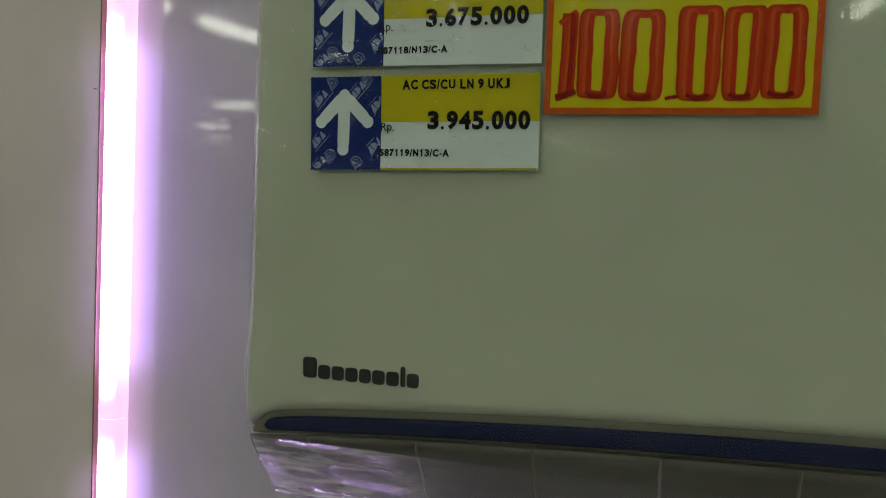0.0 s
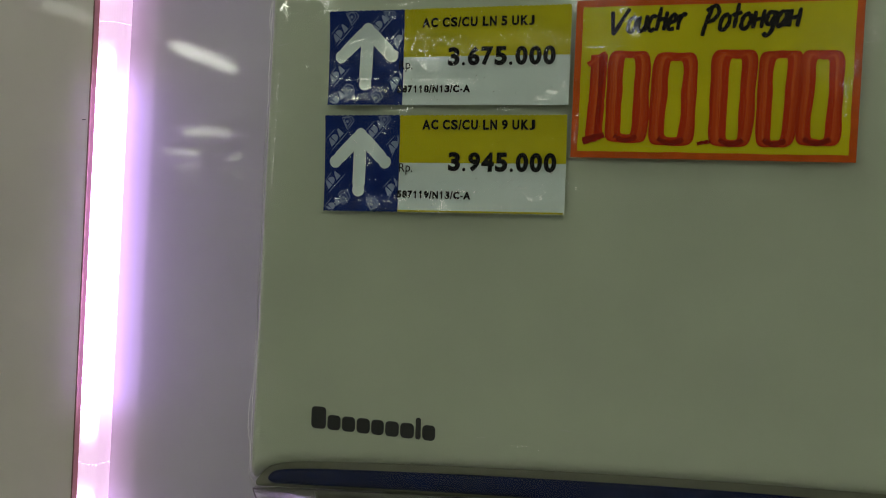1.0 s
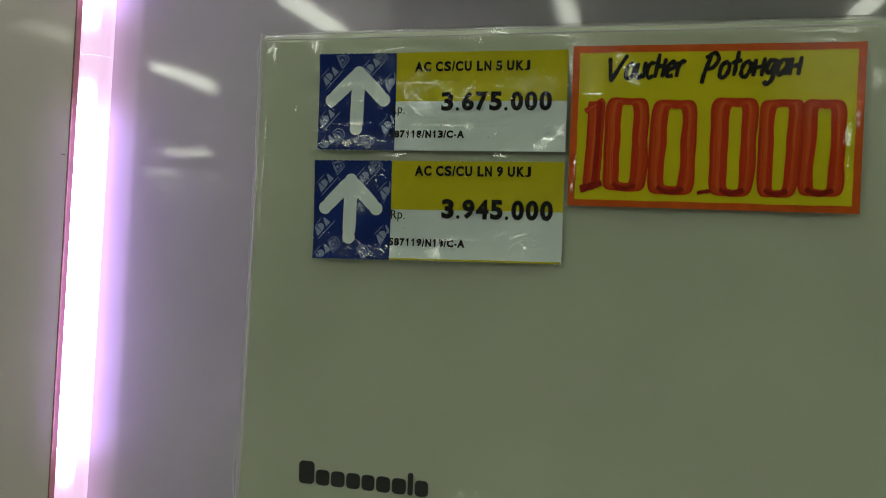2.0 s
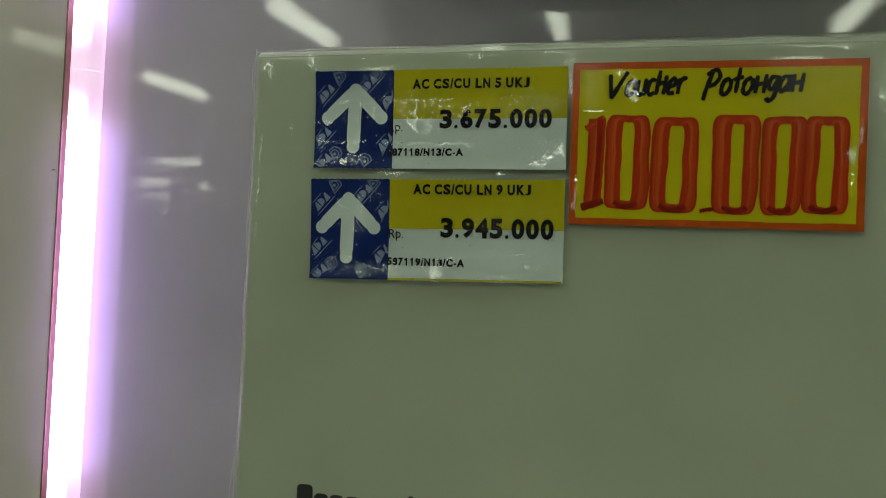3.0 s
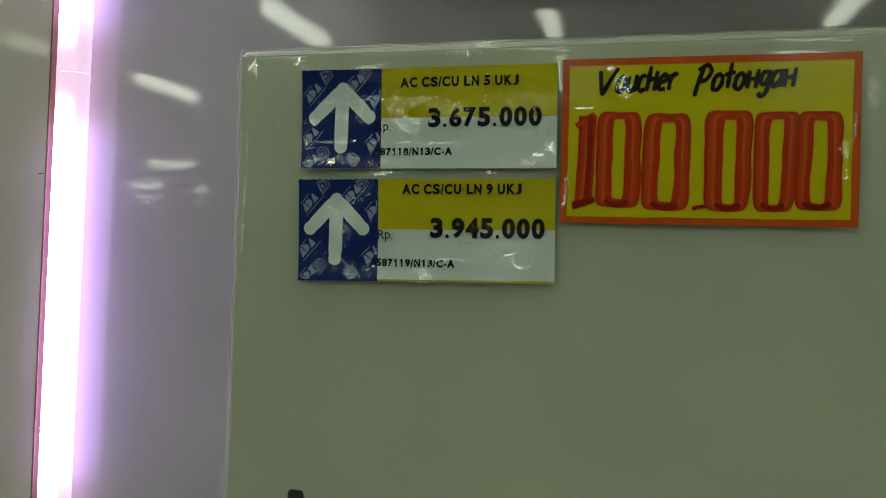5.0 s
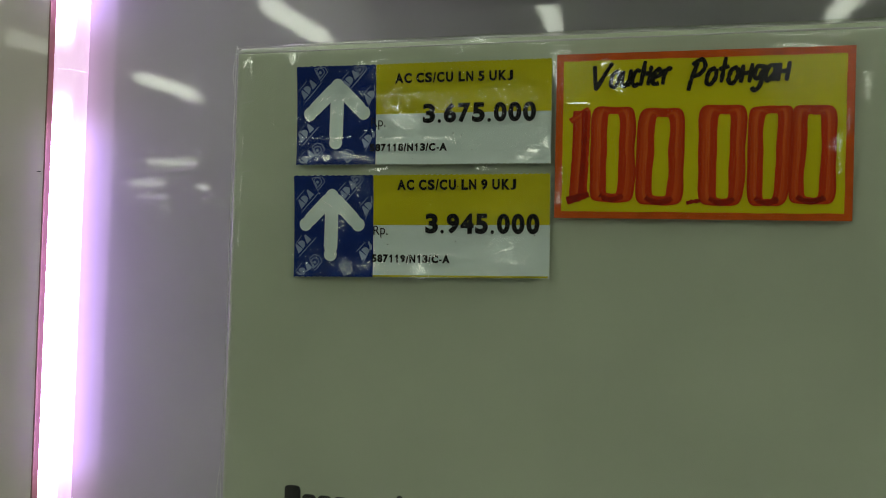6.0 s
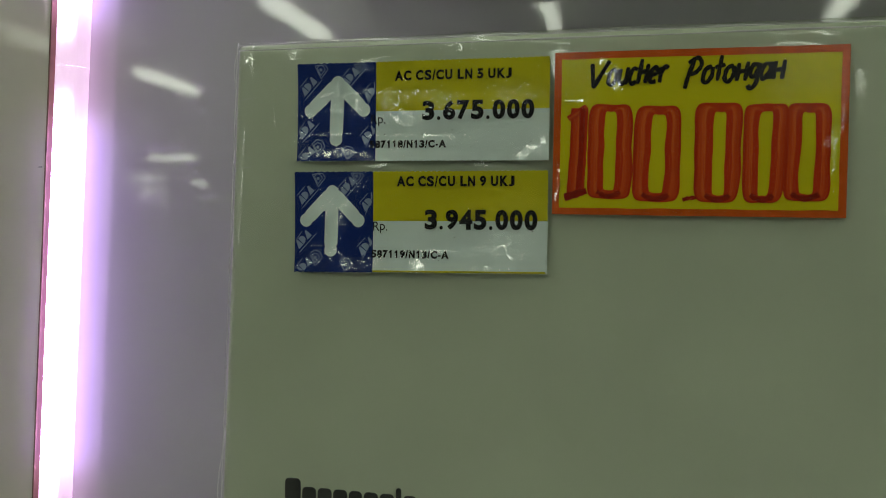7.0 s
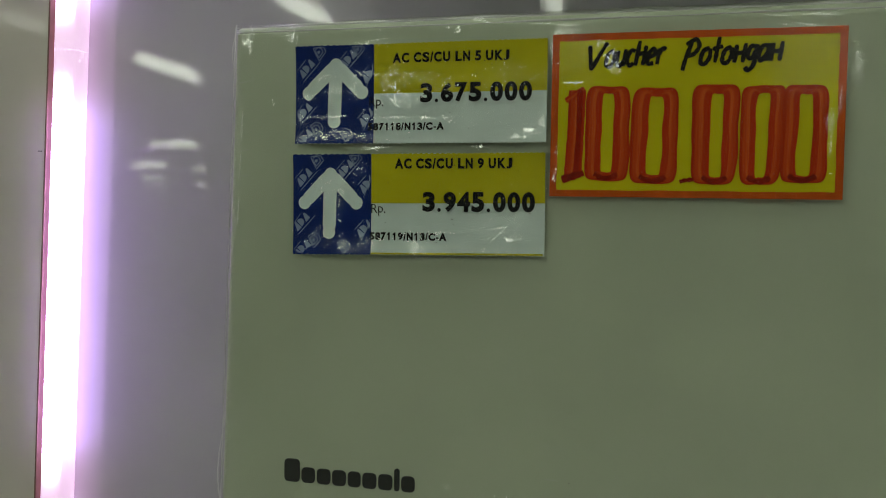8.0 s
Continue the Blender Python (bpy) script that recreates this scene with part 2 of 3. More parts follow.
def prism(outline, x0, x1):
    """An outline of (y, z) drawn out along x."""
    bm = bmesh.new()
    a = [bm.verts.new((x0, y, z)) for y, z in outline]
    b = [bm.verts.new((x1, y, z)) for y, z in outline]
    n = len(outline)
    bm.faces.new(a)
    bm.faces.new(b)
    for i in range(n):
        bm.faces.new((a[i], a[(i + 1) % n], b[(i + 1) % n], b[i]))
    bmesh.ops.recalc_face_normals(bm, faces=bm.faces)
    return bm


def flat(points, y=0.0):
    bm = bmesh.new()
    bm.faces.new([bm.verts.new((x, y, z)) for x, z in points])
    return bm


def writing(text, x0, x1, z0, z1, bold=0.0, y=0.0):
    """Letters of the built-in font, fitted into a box of the xz plane, facing -y."""
    cu = bpy.data.curves.new("letters", "FONT")
    cu.body, cu.size, cu.offset, cu.resolution_u = text, 1.0, bold, 4
    ob = new("letters", cu)
    dg = bpy.context.evaluated_depsgraph_get()
    me = bpy.data.meshes.new_from_object(ob.evaluated_get(dg))
    bm = bmesh.new()
    bm.from_mesh(me)
    bpy.data.objects.remove(ob)
    bpy.data.curves.remove(cu)
    bpy.data.meshes.remove(me)
    xs = [v.co.x for v in bm.verts]
    ys = [v.co.y for v in bm.verts]
    sx, sy = (x1 - x0) / (max(xs) - min(xs)), (z1 - z0) / (max(ys) - min(ys))
    mx, my = min(xs), min(ys)
    for v in bm.verts:
        v.co = (x0 + (v.co.x - mx) * sx, y, z0 + (v.co.y - my) * sy)
    return bm


# side bearing, width and advance of each character of a bold grotesque, in thousandths of its size; foot and head where they differ from 0 and 716
GROTESQUE = {"A": (0, 718, 722), "C": (46, 630, 722), "S": (38, 585, 667), "U": (70, 580, 722), "L": (75, 515, 611), "N": (74, 570, 722), "K": (74, 645, 722),
             "J": (22, 460, 556), "R": (74, 645, 722), "p": (66, 500, 611, -200, 530), ".": (72, 133, 278, 0, 137), "/": (0, 278, 278, -12, 728),
             "-": (55, 225, 333, 190, 325), "1": (210, 145, 556), "4": (20, 515, 556), " ": (0, 0, 278)}


def typeset(text, x0, x1, z0, z1, bold=0.0, y=0.0):
    """A line of the built-in font, spaced and proportioned like a bold grotesque, between x0 and x1, capitals from z0 to z1."""
    cells = [GROTESQUE.get(c, (32, 496, 556)) for c in text]
    first_x, last = cells[0][0], cells[-1]
    total = sum(c[2] for c in cells) - first_x - (last[2] - last[0] - last[1])
    kx, kz = (x1 - x0) / total, (z1 - z0) / 716
    bm, run = bmesh.new(), -first_x
    for c, (side, wide, step, *reach) in zip(text, cells):
        foot, head = reach or (0, 716)
        if wide:
            one = writing(c, x0 + (run + side) * kx, x0 + (run + side + wide) * kx, z0 + foot * kz, z0 + head * kz, bold, y)
            me = bpy.data.meshes.new("glyph")
            one.to_mesh(me)
            one.free()
            bm.from_mesh(me)
            bpy.data.meshes.remove(me)
        if c == "1":
            a = x0 + (run + side) * kx
            f = bm.faces.new([bm.verts.new((a + dx * kx, y, z0 + dz * kz)) for dx, dz in ((2, 500), (2, 690), (-60, 610), (-130, 560), (-130, 440))])
            f.normal_update()
            if f.normal.y > 0:
                f.normal_flip()
        run += step
    return bm


def smooth_line(points, steps=8):
    """Catmull-Rom through the points."""
    if len(points) < 3:
        (ax, az), (bx, bz) = points
        return [(ax + (bx - ax) * i / steps, az + (bz - az) * i / steps) for i in range(steps + 1)]
    p = [points[0], *points, points[-1]]
    out = []
    for i in range(1, len(p) - 2):
        for s in range(steps):
            t = s / steps
            out.append(tuple(0.5 * (2 * p[i][k] + (p[i + 1][k] - p[i - 1][k]) * t + (2 * p[i - 1][k] - 5 * p[i][k] + 4 * p[i + 1][k] - p[i + 2][k]) * t * t
                                    + (3 * p[i][k] - p[i - 1][k] - 3 * p[i + 1][k] + p[i + 2][k]) * t ** 3) for k in (0, 1)))
    return out + [points[-1]]


def stroke(bm, points, width, y=0.0, nib=None, steps=8, rough=0.0):
    """A pen stroke along points of the xz plane. nib: a fixed direction for a chisel tip; else it is round."""
    uv = bm.loops.layers.uv.verify()
    line = smooth_line(points, steps)
    rows, run = [], 0.0
    for i, (x, z) in enumerate(line):
        a, b = line[max(0, i - 1)], line[min(len(line) - 1, i + 1)]
        d = Vector((b[0] - a[0], b[1] - a[1]))
        d = d.normalized() if d.length > 1e-9 else Vector((0, 1))
        side = Vector((d.y, -d.x)) if nib is None else Vector(nib)
        w = width * 0.5 * (1 + rough * noise.noise((x * 900, z * 900, width * 77)))
        if nib is None and i in (0, len(line) - 1):
            w *= 0.7
        run += (Vector(line[i]) - Vector(line[i - 1])).length if i else 0
        rows.append((bm.verts.new((x - side.x * w, y, z - side.y * w)), bm.verts.new((x + side.x * w, y, z + side.y * w)), run / width))
    for (a, b, s), (c, d, t) in zip(rows, rows[1:]):
        f = bm.faces.new((a, b, d, c))
        f.normal_update()
        us = {a: (0, s), b: (1, s), d: (1, t), c: (0, t)}
        for loop in f.loops:
            loop[uv].uv = us[loop.vert]
        if f.normal.y > 0:
            f.normal_flip()
    return bm


def bend(bm, fn):
    for v in bm.verts:
        v.co.y += fn(v.co.x, v.co.z)
    return bm


# ---- the store's shell ----
tagged(part("wall_display", box(-0.62, 8.0, WALL, WALL + 0.15, 0, CEIL), WALL_GLOSS), "glossy silver-grey laminate display wall", "wall", kind="structure")
pillar = tagged(part("wall_panel", box(-30.0, -0.4757, PILLAR, WALL - 0.0005, 0, CEIL, 0.0005, 2), PILLAR_GLOSS),
                "glossy warm grey laminate panel standing proud of the wall", "wall panel", kind="structure")
# added strip: its reddish colour imitates the glow's fringe beside the battens
tagged(part("trim", box(-0.4757, -0.4741, PILLAR - 0.0004, WALL - 0.0003, 0, CEIL, 0.0003, 2), GLOW_FRINGE), "thin reddish strip added for the glow fringe beside the battens", "trim", kind="structure")
part("scratch", box(-0.4768, -0.4735, PILLAR - 0.0006, PILLAR + 0.001, 1.5925, 1.5931), LOGO_INK, pillar, "short dark scratch")
tagged(part("floor", box(-45, 8.0, -64, WALL + 0.15, -0.1, 0), FLOOR_TILE), "pale tiled store floor", "floor", kind="structure")
tagged(part("ceiling", box(-45, 8.0, -64, WALL + 0.15, CEIL + 0.12, CEIL + 0.22), CEIL_BOARD), "pale board ceiling of the store", "ceiling", kind="structure")
tagged(part("wall_back", box(-45, 8.0, -64.2, -64, 0, CEIL + 0.12), STORE_WALL), "plain painted store wall", "wall", kind="structure")
tagged(part("wall_left", box(-45.2, -45, -64, WALL, 0, CEIL + 0.12), STORE_WALL), "plain painted store wall", "wall", kind="structure")
tagged(part("wall_right", box(8.0, 8.2, -64, WALL, 0, CEIL + 0.12), STORE_WALL), "plain painted store wall", "wall", kind="structure")


# ---- ceiling lamps ----
def ceiling_lamp(length=1.2):
    root = empty("ceiling_lamp", (0, 0, CEIL + 0.12))
    part("housing", box(-0.075, 0.075, -length / 2 - 0.02, length / 2 + 0.02, -0.06, 0, 0.006), HOUSING, root)
    bm = bmesh.new()
    bmesh.ops.create_cone(bm, cap_ends=True, segments=12, radius1=0.056, radius2=0.056, depth=length)
    bmesh.ops.rotate(bm, verts=bm.verts, matrix=Matrix.Rotation(radians(90), 3, "X"))
    bmesh.ops.translate(bm, verts=bm.verts, vec=(0, 0, -0.122))
    part("tube", bm, LAMP_TUBE, root, "lit greenish-white fluorescent tube")
    return tagged(root, "lit fluorescent lamp fixed under the store ceiling", "ceiling lamp", "store ceiling lamps")


first = ceiling_lamp()
first.location = (-0.65, -4.95, CEIL + 0.12)
spots = [(x, y, 0) for x in (-5.3, -2.65, -0.65, 1.45, 3.55, 5.6) for y in (-0.05, -2.45, -4.95, -7.35) if (x, y) not in ((-0.65, -4.95), (-5.3, -4.95))]
spots += [(-5.32, -5.52, 0), (-11.0, -16.7, 90), (-16.8, -24.6, 90), (-23.3, -35.0, 90), (-37.1, -57.8, 90)]
spots += [(-5.3, -28.0 - 4.4 * k, 0) for k in range(8)]
for x, y, turn in spots:
    copy_thing(first, pose(x, y, CEIL + 0.12, 0, 0, turn))
short = ceiling_lamp(0.55)
short.matrix_basis = pose(-16.2, -27.2, CEIL + 0.12, 0, 0, 90)
for x, y in ((-24.8, -42.3), (-24.4, -44.0)):
    copy_thing(short, pose(x, y, CEIL + 0.12, 0, 0, 90))


# ---- violet light battens beside the wall panel ----
def light_batten(z):
    root = empty("light_batten", (-0.4606, 0.5830, z))
    bm = bmesh.new()
    bmesh.ops.create_cone(bm, cap_ends=False, segments=40, radius1=0.0122, radius2=0.0122, depth=0.3602)
    part("cover", bm, BATTEN_COVER, root, "frosted cover glowing white and violet")
    for z in (-0.174, 0.174):
        part("clip", box(-0.009, -0.003, 0.0060, 0.0169, z - 0.004, z + 0.004, 0.0008), HOUSING, root)
    return tagged(root, "lit slim violet-white lamp batten fixed upright on the wall", "light batten", "row of light battens")


LEAN_OUT = 0.043    # the panel, its fringe strip and the battens stand a little out of plumb
for k in range(-3, 4):
    b = light_batten(1.4905 + 0.36 * k)
    b.location.x += LEAN_OUT * 0.36 * k
    b.rotation_euler = (0, math.atan(LEAN_OUT), 0)
for ob in (bpy.data.objects["wall_panel"], bpy.data.objects["trim"]):
    for v in ob.data.vertices:
        if v.co.x > -1:
            v.co.x += LEAN_OUT * (v.co.z - 1.4905)


# ---- air conditioner ----
LOW_L, LOW_R = AC_L - 0.0054, AC_R + 0.0054


def panel_low(x):
    q = abs(AC_MID - x) / 0.436
    edge = min(x - LOW_L, LOW_R - x)
    return 1.4150 - 0.0215 * q * q - 0.015 * math.exp(-max(edge, 0) / 0.008)


def strip_low(x):
    q = abs(AC_MID - x) / 0.436
    return 1.401 - 0.0185 * q * q


def side_x(u, z, inset=0.0):
    lean = 0.0079 * (AC_TOP - z) / 0.25
    left, right = AC_L + 0.0023 - lean + inset, AC_R - 0.0023 + lean - inset
    return left + (right - left) * u


def ease(v, k=0.06):
    """More rows near the rims."""
    return v - k * math.sin(2 * math.pi * v)


def rim(d, r):
    return r - math.sqrt(max(0.0, r * r - (r - d) ** 2)) if d < r else 0.0


def front_panel(u, v):
    u, v = ease(u, 0.158), ease(v, 0.157)
    xm = side_x(u, 1.5)
    low = panel_low(xm)
    z = low + (AC_TOP - low) * v
    x = side_x(u, z)
    width = side_x(1, z) - side_x(0, z)
    y = FRONT + rim((AC_TOP - z), 0.004) + rim(z - low, 0.008) + rim(u * width, 0.003) + rim((1 - u) * width, 0.003)
    return (x, y, z)


def air_conditioner():
    root = empty("air_conditioner", (0, 0, 0))
    body = [(WALL - 0.001, AC_TOP - 0.004), (FRONT + 0.02, AC_TOP - 0.004), (FRONT + 0.008, AC_TOP - 0.012), (FRONT + 0.008, 1.400), (FRONT + 0.026, 1.374), (FRONT + 0.046, AC_BOTTOM + 0.004),
            (FRONT + 0.06, AC_BOTTOM - 0.002), (WALL - 0.001, AC_BOTTOM + 0.012)]
    bm = prism(body, -1, 1)
    for v in bm.verts:
        v.co.x = side_x(0 if v.co.x < 0 else 1, v.co.z, 0.0012)
    part("body", bm, AC_BODY, root)
    part("front_panel", thicken(sheet(120, 60, front_panel), 0.004), AC_SHELL, root, "glossy cream front panel", True)

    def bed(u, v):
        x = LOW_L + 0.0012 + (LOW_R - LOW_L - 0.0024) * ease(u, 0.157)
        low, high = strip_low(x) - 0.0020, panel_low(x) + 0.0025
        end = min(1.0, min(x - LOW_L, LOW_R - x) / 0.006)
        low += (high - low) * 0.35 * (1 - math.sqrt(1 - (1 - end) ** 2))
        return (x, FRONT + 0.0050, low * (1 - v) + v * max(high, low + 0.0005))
    part("strip_recess", thicken(sheet(140, 6, bed), 0.003), RECESS_SHADE, root, "recess round the strip, olive-grey with the lip's shade in the colour", True)

    def strip(u, v):
        x = LOW_L + 0.0095 + (LOW_R - LOW_L - 0.0190) * ease(u, 0.157)
        xi = AC_MID + (x - AC_MID) * 0.985
        low, high = strip_low(x), panel_low(xi) - 0.0036
        end = min(1.0, min(x - LOW_L - 0.0093, LOW_R - 0.0093 - x) / 0.0045)
        mid, half = (low + high) / 2, (high - low) / 2 * math.sqrt(max(0.02, 1 - (1 - end) ** 2))
        return (x, FRONT + 0.0034 - 0.0010 * math.sin(math.pi * v), mid + half * (2 * v - 1))
    part("accent_strip", thicken(sheet(160, 6, strip), 0.003), BLUE_STRIP, root, "glossy dark blue accent strip", True)
    part("strip_joint", box(0.0276, 0.0285, FRONT + 0.0022, FRONT + 0.004, 1.3978, 1.4049), MARKER_BLACK, root)

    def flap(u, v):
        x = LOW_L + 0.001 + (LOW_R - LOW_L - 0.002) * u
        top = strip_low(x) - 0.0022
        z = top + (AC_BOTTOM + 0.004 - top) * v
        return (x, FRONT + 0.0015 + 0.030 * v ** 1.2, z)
    part("louver", thicken(sheet(60, 8, flap), 0.003), LOUVER, root, "air outlet louver, its grey darkened for the downward slope", True)
    for k in range(-2, 11):
        x = -0.061 + 0.0617 * k
        if AC_L + 0.02 < x < AC_R - 0.02:
            u = (x - LOW_L - 0.001) / (LOW_R - LOW_L - 0.002)
            bm = bmesh.new()
            lines = [[bm.verts.new((x + dx, flap(u, j / 6)[1] - dy, flap(u, j / 6)[2])) for j in range(7)] for dx, dy in ((-0.0009, 0.0), (0, 0.0009), (0.0009, 0.0))]
            for a, b in zip(lines, lines[1:]):
                for j in range(6):
                    bm.faces.new((a[j], b[j], b[j + 1], a[j + 1]))
            part("louver_rib", bm, RIB, root)
    # the maker's mark as plain blocks
    x = -0.1868
    for w, h in ((0.0080, 0.0113), (0.0070, 0.0076), (0.0070, 0.0076), (0.0070, 0.0076), (0.0065, 0.0076), (0.0070, 0.0076), (0.0070, 0.0076), (0.0026, 0.0108), (0.0066, 0.0076)):
        r = min(0.0021, w * 0.45)
        ring = [(x + cx + r * math.cos(t), 1.4163 + cz + r * math.sin(t)) for cx, cz, t0 in ((w - r, h - r, 0), (r, h - r, 1), (r, r, 2), (w - r, r, 3))
                for t in [math.pi / 2 * (t0 + q / 4) for q in range(5)]]
        bm = thicken(flat(ring, FRONT - 0.0004), 0.0016)
        part("mark_block", bm, LOGO_INK, root)
        x += w + 0.00090
    return tagged(root, "cream wall-mounted split air conditioner with dark blue strip, film-wrapped", "air conditioner", "display air conditioners")


unit = air_conditioner()
copy_thing(unit, pose(-0.010, 0, 0.418))


# ---- wrapping film on the unit ----
def wrap_film():
    root = empty("wrapping_film", (AC_L, FRONT, AC_BOTTOM))
    inv = Matrix.Translation((-AC_L, -FRONT, -AC_BOTTOM))
    path = [(FRONT + 0.10, AC_BOTTOM - 0.005), (FRONT + 0.031, AC_BOTTOM), (FRONT - 0.0012, 1.381), (FRONT - 0.0015, 1.41), (FRONT - 0.0011, 1.52), (FRONT - 0.0012, 1.605), (FRONT - 0.0012, 1.6325),
            (FRONT - 0.0004, 1.6365), (FRONT + 0.003, AC_TOP + 0.0012), (FRONT + 0.03, AC_TOP + 0.002), (WALL - 0.02, AC_TOP + 0.001)]

    def skin(u, v):
        s = v * (len(path) - 1)
        i = min(int(s), len(path) - 2)
        f = s - i
        y = path[i][0] * (1 - f) + path[i + 1][0] * f
        z = path[i][1] * (1 - f) + path[i + 1][1] * f
        tuck = 0.0 if z > 1.392 else min(0.0042, (1.392 - z) * 0.4)
        x = side_x(u ** 1.6, z, -0.0003 + tuck)
        loose = 0.0008 if z > 1.395 else 0.0018
        wob = noise.noise((x * 45, z * 45, y * 60) if z > 1.4 else (x * 34, z * 150, 4.0)) * 0.5 + 0.5
        return (x, y - loose * wob * (0.3 if 1.41 < z < 1.631 else 1.0), z + (0.0012 * wob if z > AC_TOP - 0.004 else 0))
    cut = 2 / (len(path) - 1)
    for name, mat, v0, v1, rows in (("lower_sheet", CRUMPLE, 0.0, cut, 30), ("front_sheet", WRAP, cut, 1.0, 63)):
        bm = sheet(150, rows, lambda u, v: skin(u, v0 + (v1 - v0) * v))
        bm.transform(inv)
        part(name, bm, mat, root, "crumpled clear film" if mat is CRUMPLE else "", True)

    def cheek(u, v):
        z = AC_BOTTOM + 0.012 + (AC_TOP - AC_BOTTOM - 0.010) * v
        y = FRONT + (0.001 if z > 1.385 else 0.001 + (1.385 - z) * 0.62) + (WALL - FRONT - 0.03) * u
        return (side_x(0, z, -0.0004) - 0.0009 * abs(noise.noise((y * 40, z * 22, 3))), y, z)
    bm = sheet(30, 70, cheek)
    bm.transform(inv)
    part("side_sheet", bm, WRAP, root, "", True)

    # welded seams and loose folds along the rims
    def fold(run, width, out, seed, along_x):
        rows = []
        bm = bmesh.new()
        for i in range(121):
            s = i / 120
            x, y, z = run(s)
            w = width * (0.35 + 0.9 * abs(noise.noise((s * 14, seed, 0.3))))
            j = 0.0005 * noise.noise((s * 40, seed, 7.1))
            if along_x:
                rows.append([bm.verts.new((x, y + j, z)), bm.verts.new((x, y + out + j, z + w * 0.5)), bm.verts.new((x, y + out * 0.3, z + w))])
            else:
                rows.append([bm.verts.new((x + j, y, z)), bm.verts.new((x - w * 0.5, y + out + j, z)), bm.verts.new((x - w, y + out * 0.3, z))])
        for a, b in zip(rows, rows[1:]):
            for k in range(2):
                bm.faces.new((a[k], b[k], b[k + 1], a[k + 1]))
        bm.transform(inv)
        part("seam", bm, WRAP_EDGE, root, "crinkled clear film seam", True)
    fold(lambda s: (side_x(0, 1.388 + 0.2485 * s, 0.0003), FRONT - 0.0002, 1.388 + 0.2485 * s), 0.0007, -0.0008, 1.0, False)
    fold(lambda s: (side_x(0, 1.612 + 0.026 * s, 0.0) - 0.0016 * math.sin(math.pi * s) ** 2, FRONT + 0.0010, 1.612 + 0.026 * s), 0.0008, -0.0006, 6.0, False)
    fold(lambda s: (AC_L + 0.003 + 0.8 * s, FRONT - 0.0008, 1.6335), 0.0012, -0.0007, 2.0, True)
    fold(lambda s: (AC_L + 0.001 + 0.8 * s, FRONT + 0.004, AC_TOP - 0.0005), 0.0022, -0.0012, 3.0, True)
    fold(lambda s: (side_x(0, 1.388 + 0.06 * s, -0.001) - 0.0030 * math.sin(math.pi * s) ** 2, FRONT + 0.004, 1.388 + 0.06 * s), 0.0012, -0.0006, 5.0, False)
    fold(lambda s: (side_x(0, 1.387 - 0.048 * s, -0.0004 + min(0.0042, (0.0050 + 0.048 * s) * 0.4)), FRONT - 0.0016 + 0.034 * s, 1.387 - 0.048 * s), 0.0007, -0.0006, 8.0, False)
    for x, z, dx, dz in ((-0.2100, 1.6095, 0.0070, 0.0014), (-0.2120, 1.5765, 0.0080, 0.0012), (-0.2125, 1.5650, 0.0072, 0.0), (-0.060, 1.4290, 0.006, -0.0004)):
        bm = stroke(bmesh.new(), [(x, z), (x + dx, z + dz)], 0.00016, FRONT - 0.0026, steps=4)
        bm.transform(inv)
        part("film_scratch", bm, WRAP_EDGE, root, "short pale scratch in the film")
    rng = random.Random(17)
    bm = bmesh.new()
    for k in range(46):
        x, z, r = rng.uniform(-0.20, 0.16), rng.uniform(1.41, 1.62), rng.uniform(0.00010, 0.00032)
        f = bm.faces.new([bm.verts.new((x + r * math.cos(q) * rng.uniform(0.6, 1.4), FRONT - 0.0024, z + r * math.sin(q))) for q in (0.0, 1.05, 2.1, 3.15, 4.2, 5.25)])
        f.normal_update()
        if f.normal.y > 0:
            f.normal_flip()
    bm.transform(inv)
    tagged(part("dust_specks", bm, RIB, root, "tiny dark specks of dust"), kind="stuff")
    spots = [(-0.183, 1.631, 0.0013, 0.0020, 130, 0), (-0.2055, 1.631, 0.0009, 0.0025, 90, 0), (-0.103, 1.6315, 0.003, 0.0010, 90, 0), (0.064, 1.611, 0.0012, 0.0030, 90, 1),
             (-0.141, 1.5778, 0.0030, 0.0006, 110, 0), (-0.091, 1.5782, 0.0020, 0.0005, 60, 0), (0.052, 1.6315, 0.003, 0.0007, 60, 1),
             (-0.2045, 1.6265, 0.0005, 0.0022, 60, -1), (-0.208, 1.6285, 0.0008, 0.0008, 40, -1), (-0.193, 1.600, 0.0004, 0.0020, 20, 0),
             (-0.098, 1.4215, 0.006, 0.0006, 30, 0), (-0.080, 1.4190, 0.004, 0.0005, 24, 0)]
    spots += [(-0.2085 - 0.0003 * k, 1.594 - 0.0068 * k + 0.002 * (k % 3), 0.00022, 0.0011, 16, 0) for k in range(9)]
    crease_facets(root, [(x - AC_L, z - AC_BOTTOM, sx, sz, n, row) for x, z, sx, sz, n, row in spots], lambda x, z: 0.0, 91, -0.0026)
    return tagged(root, "clear crinkled plastic film wrapped round the air conditioner", "plastic film")


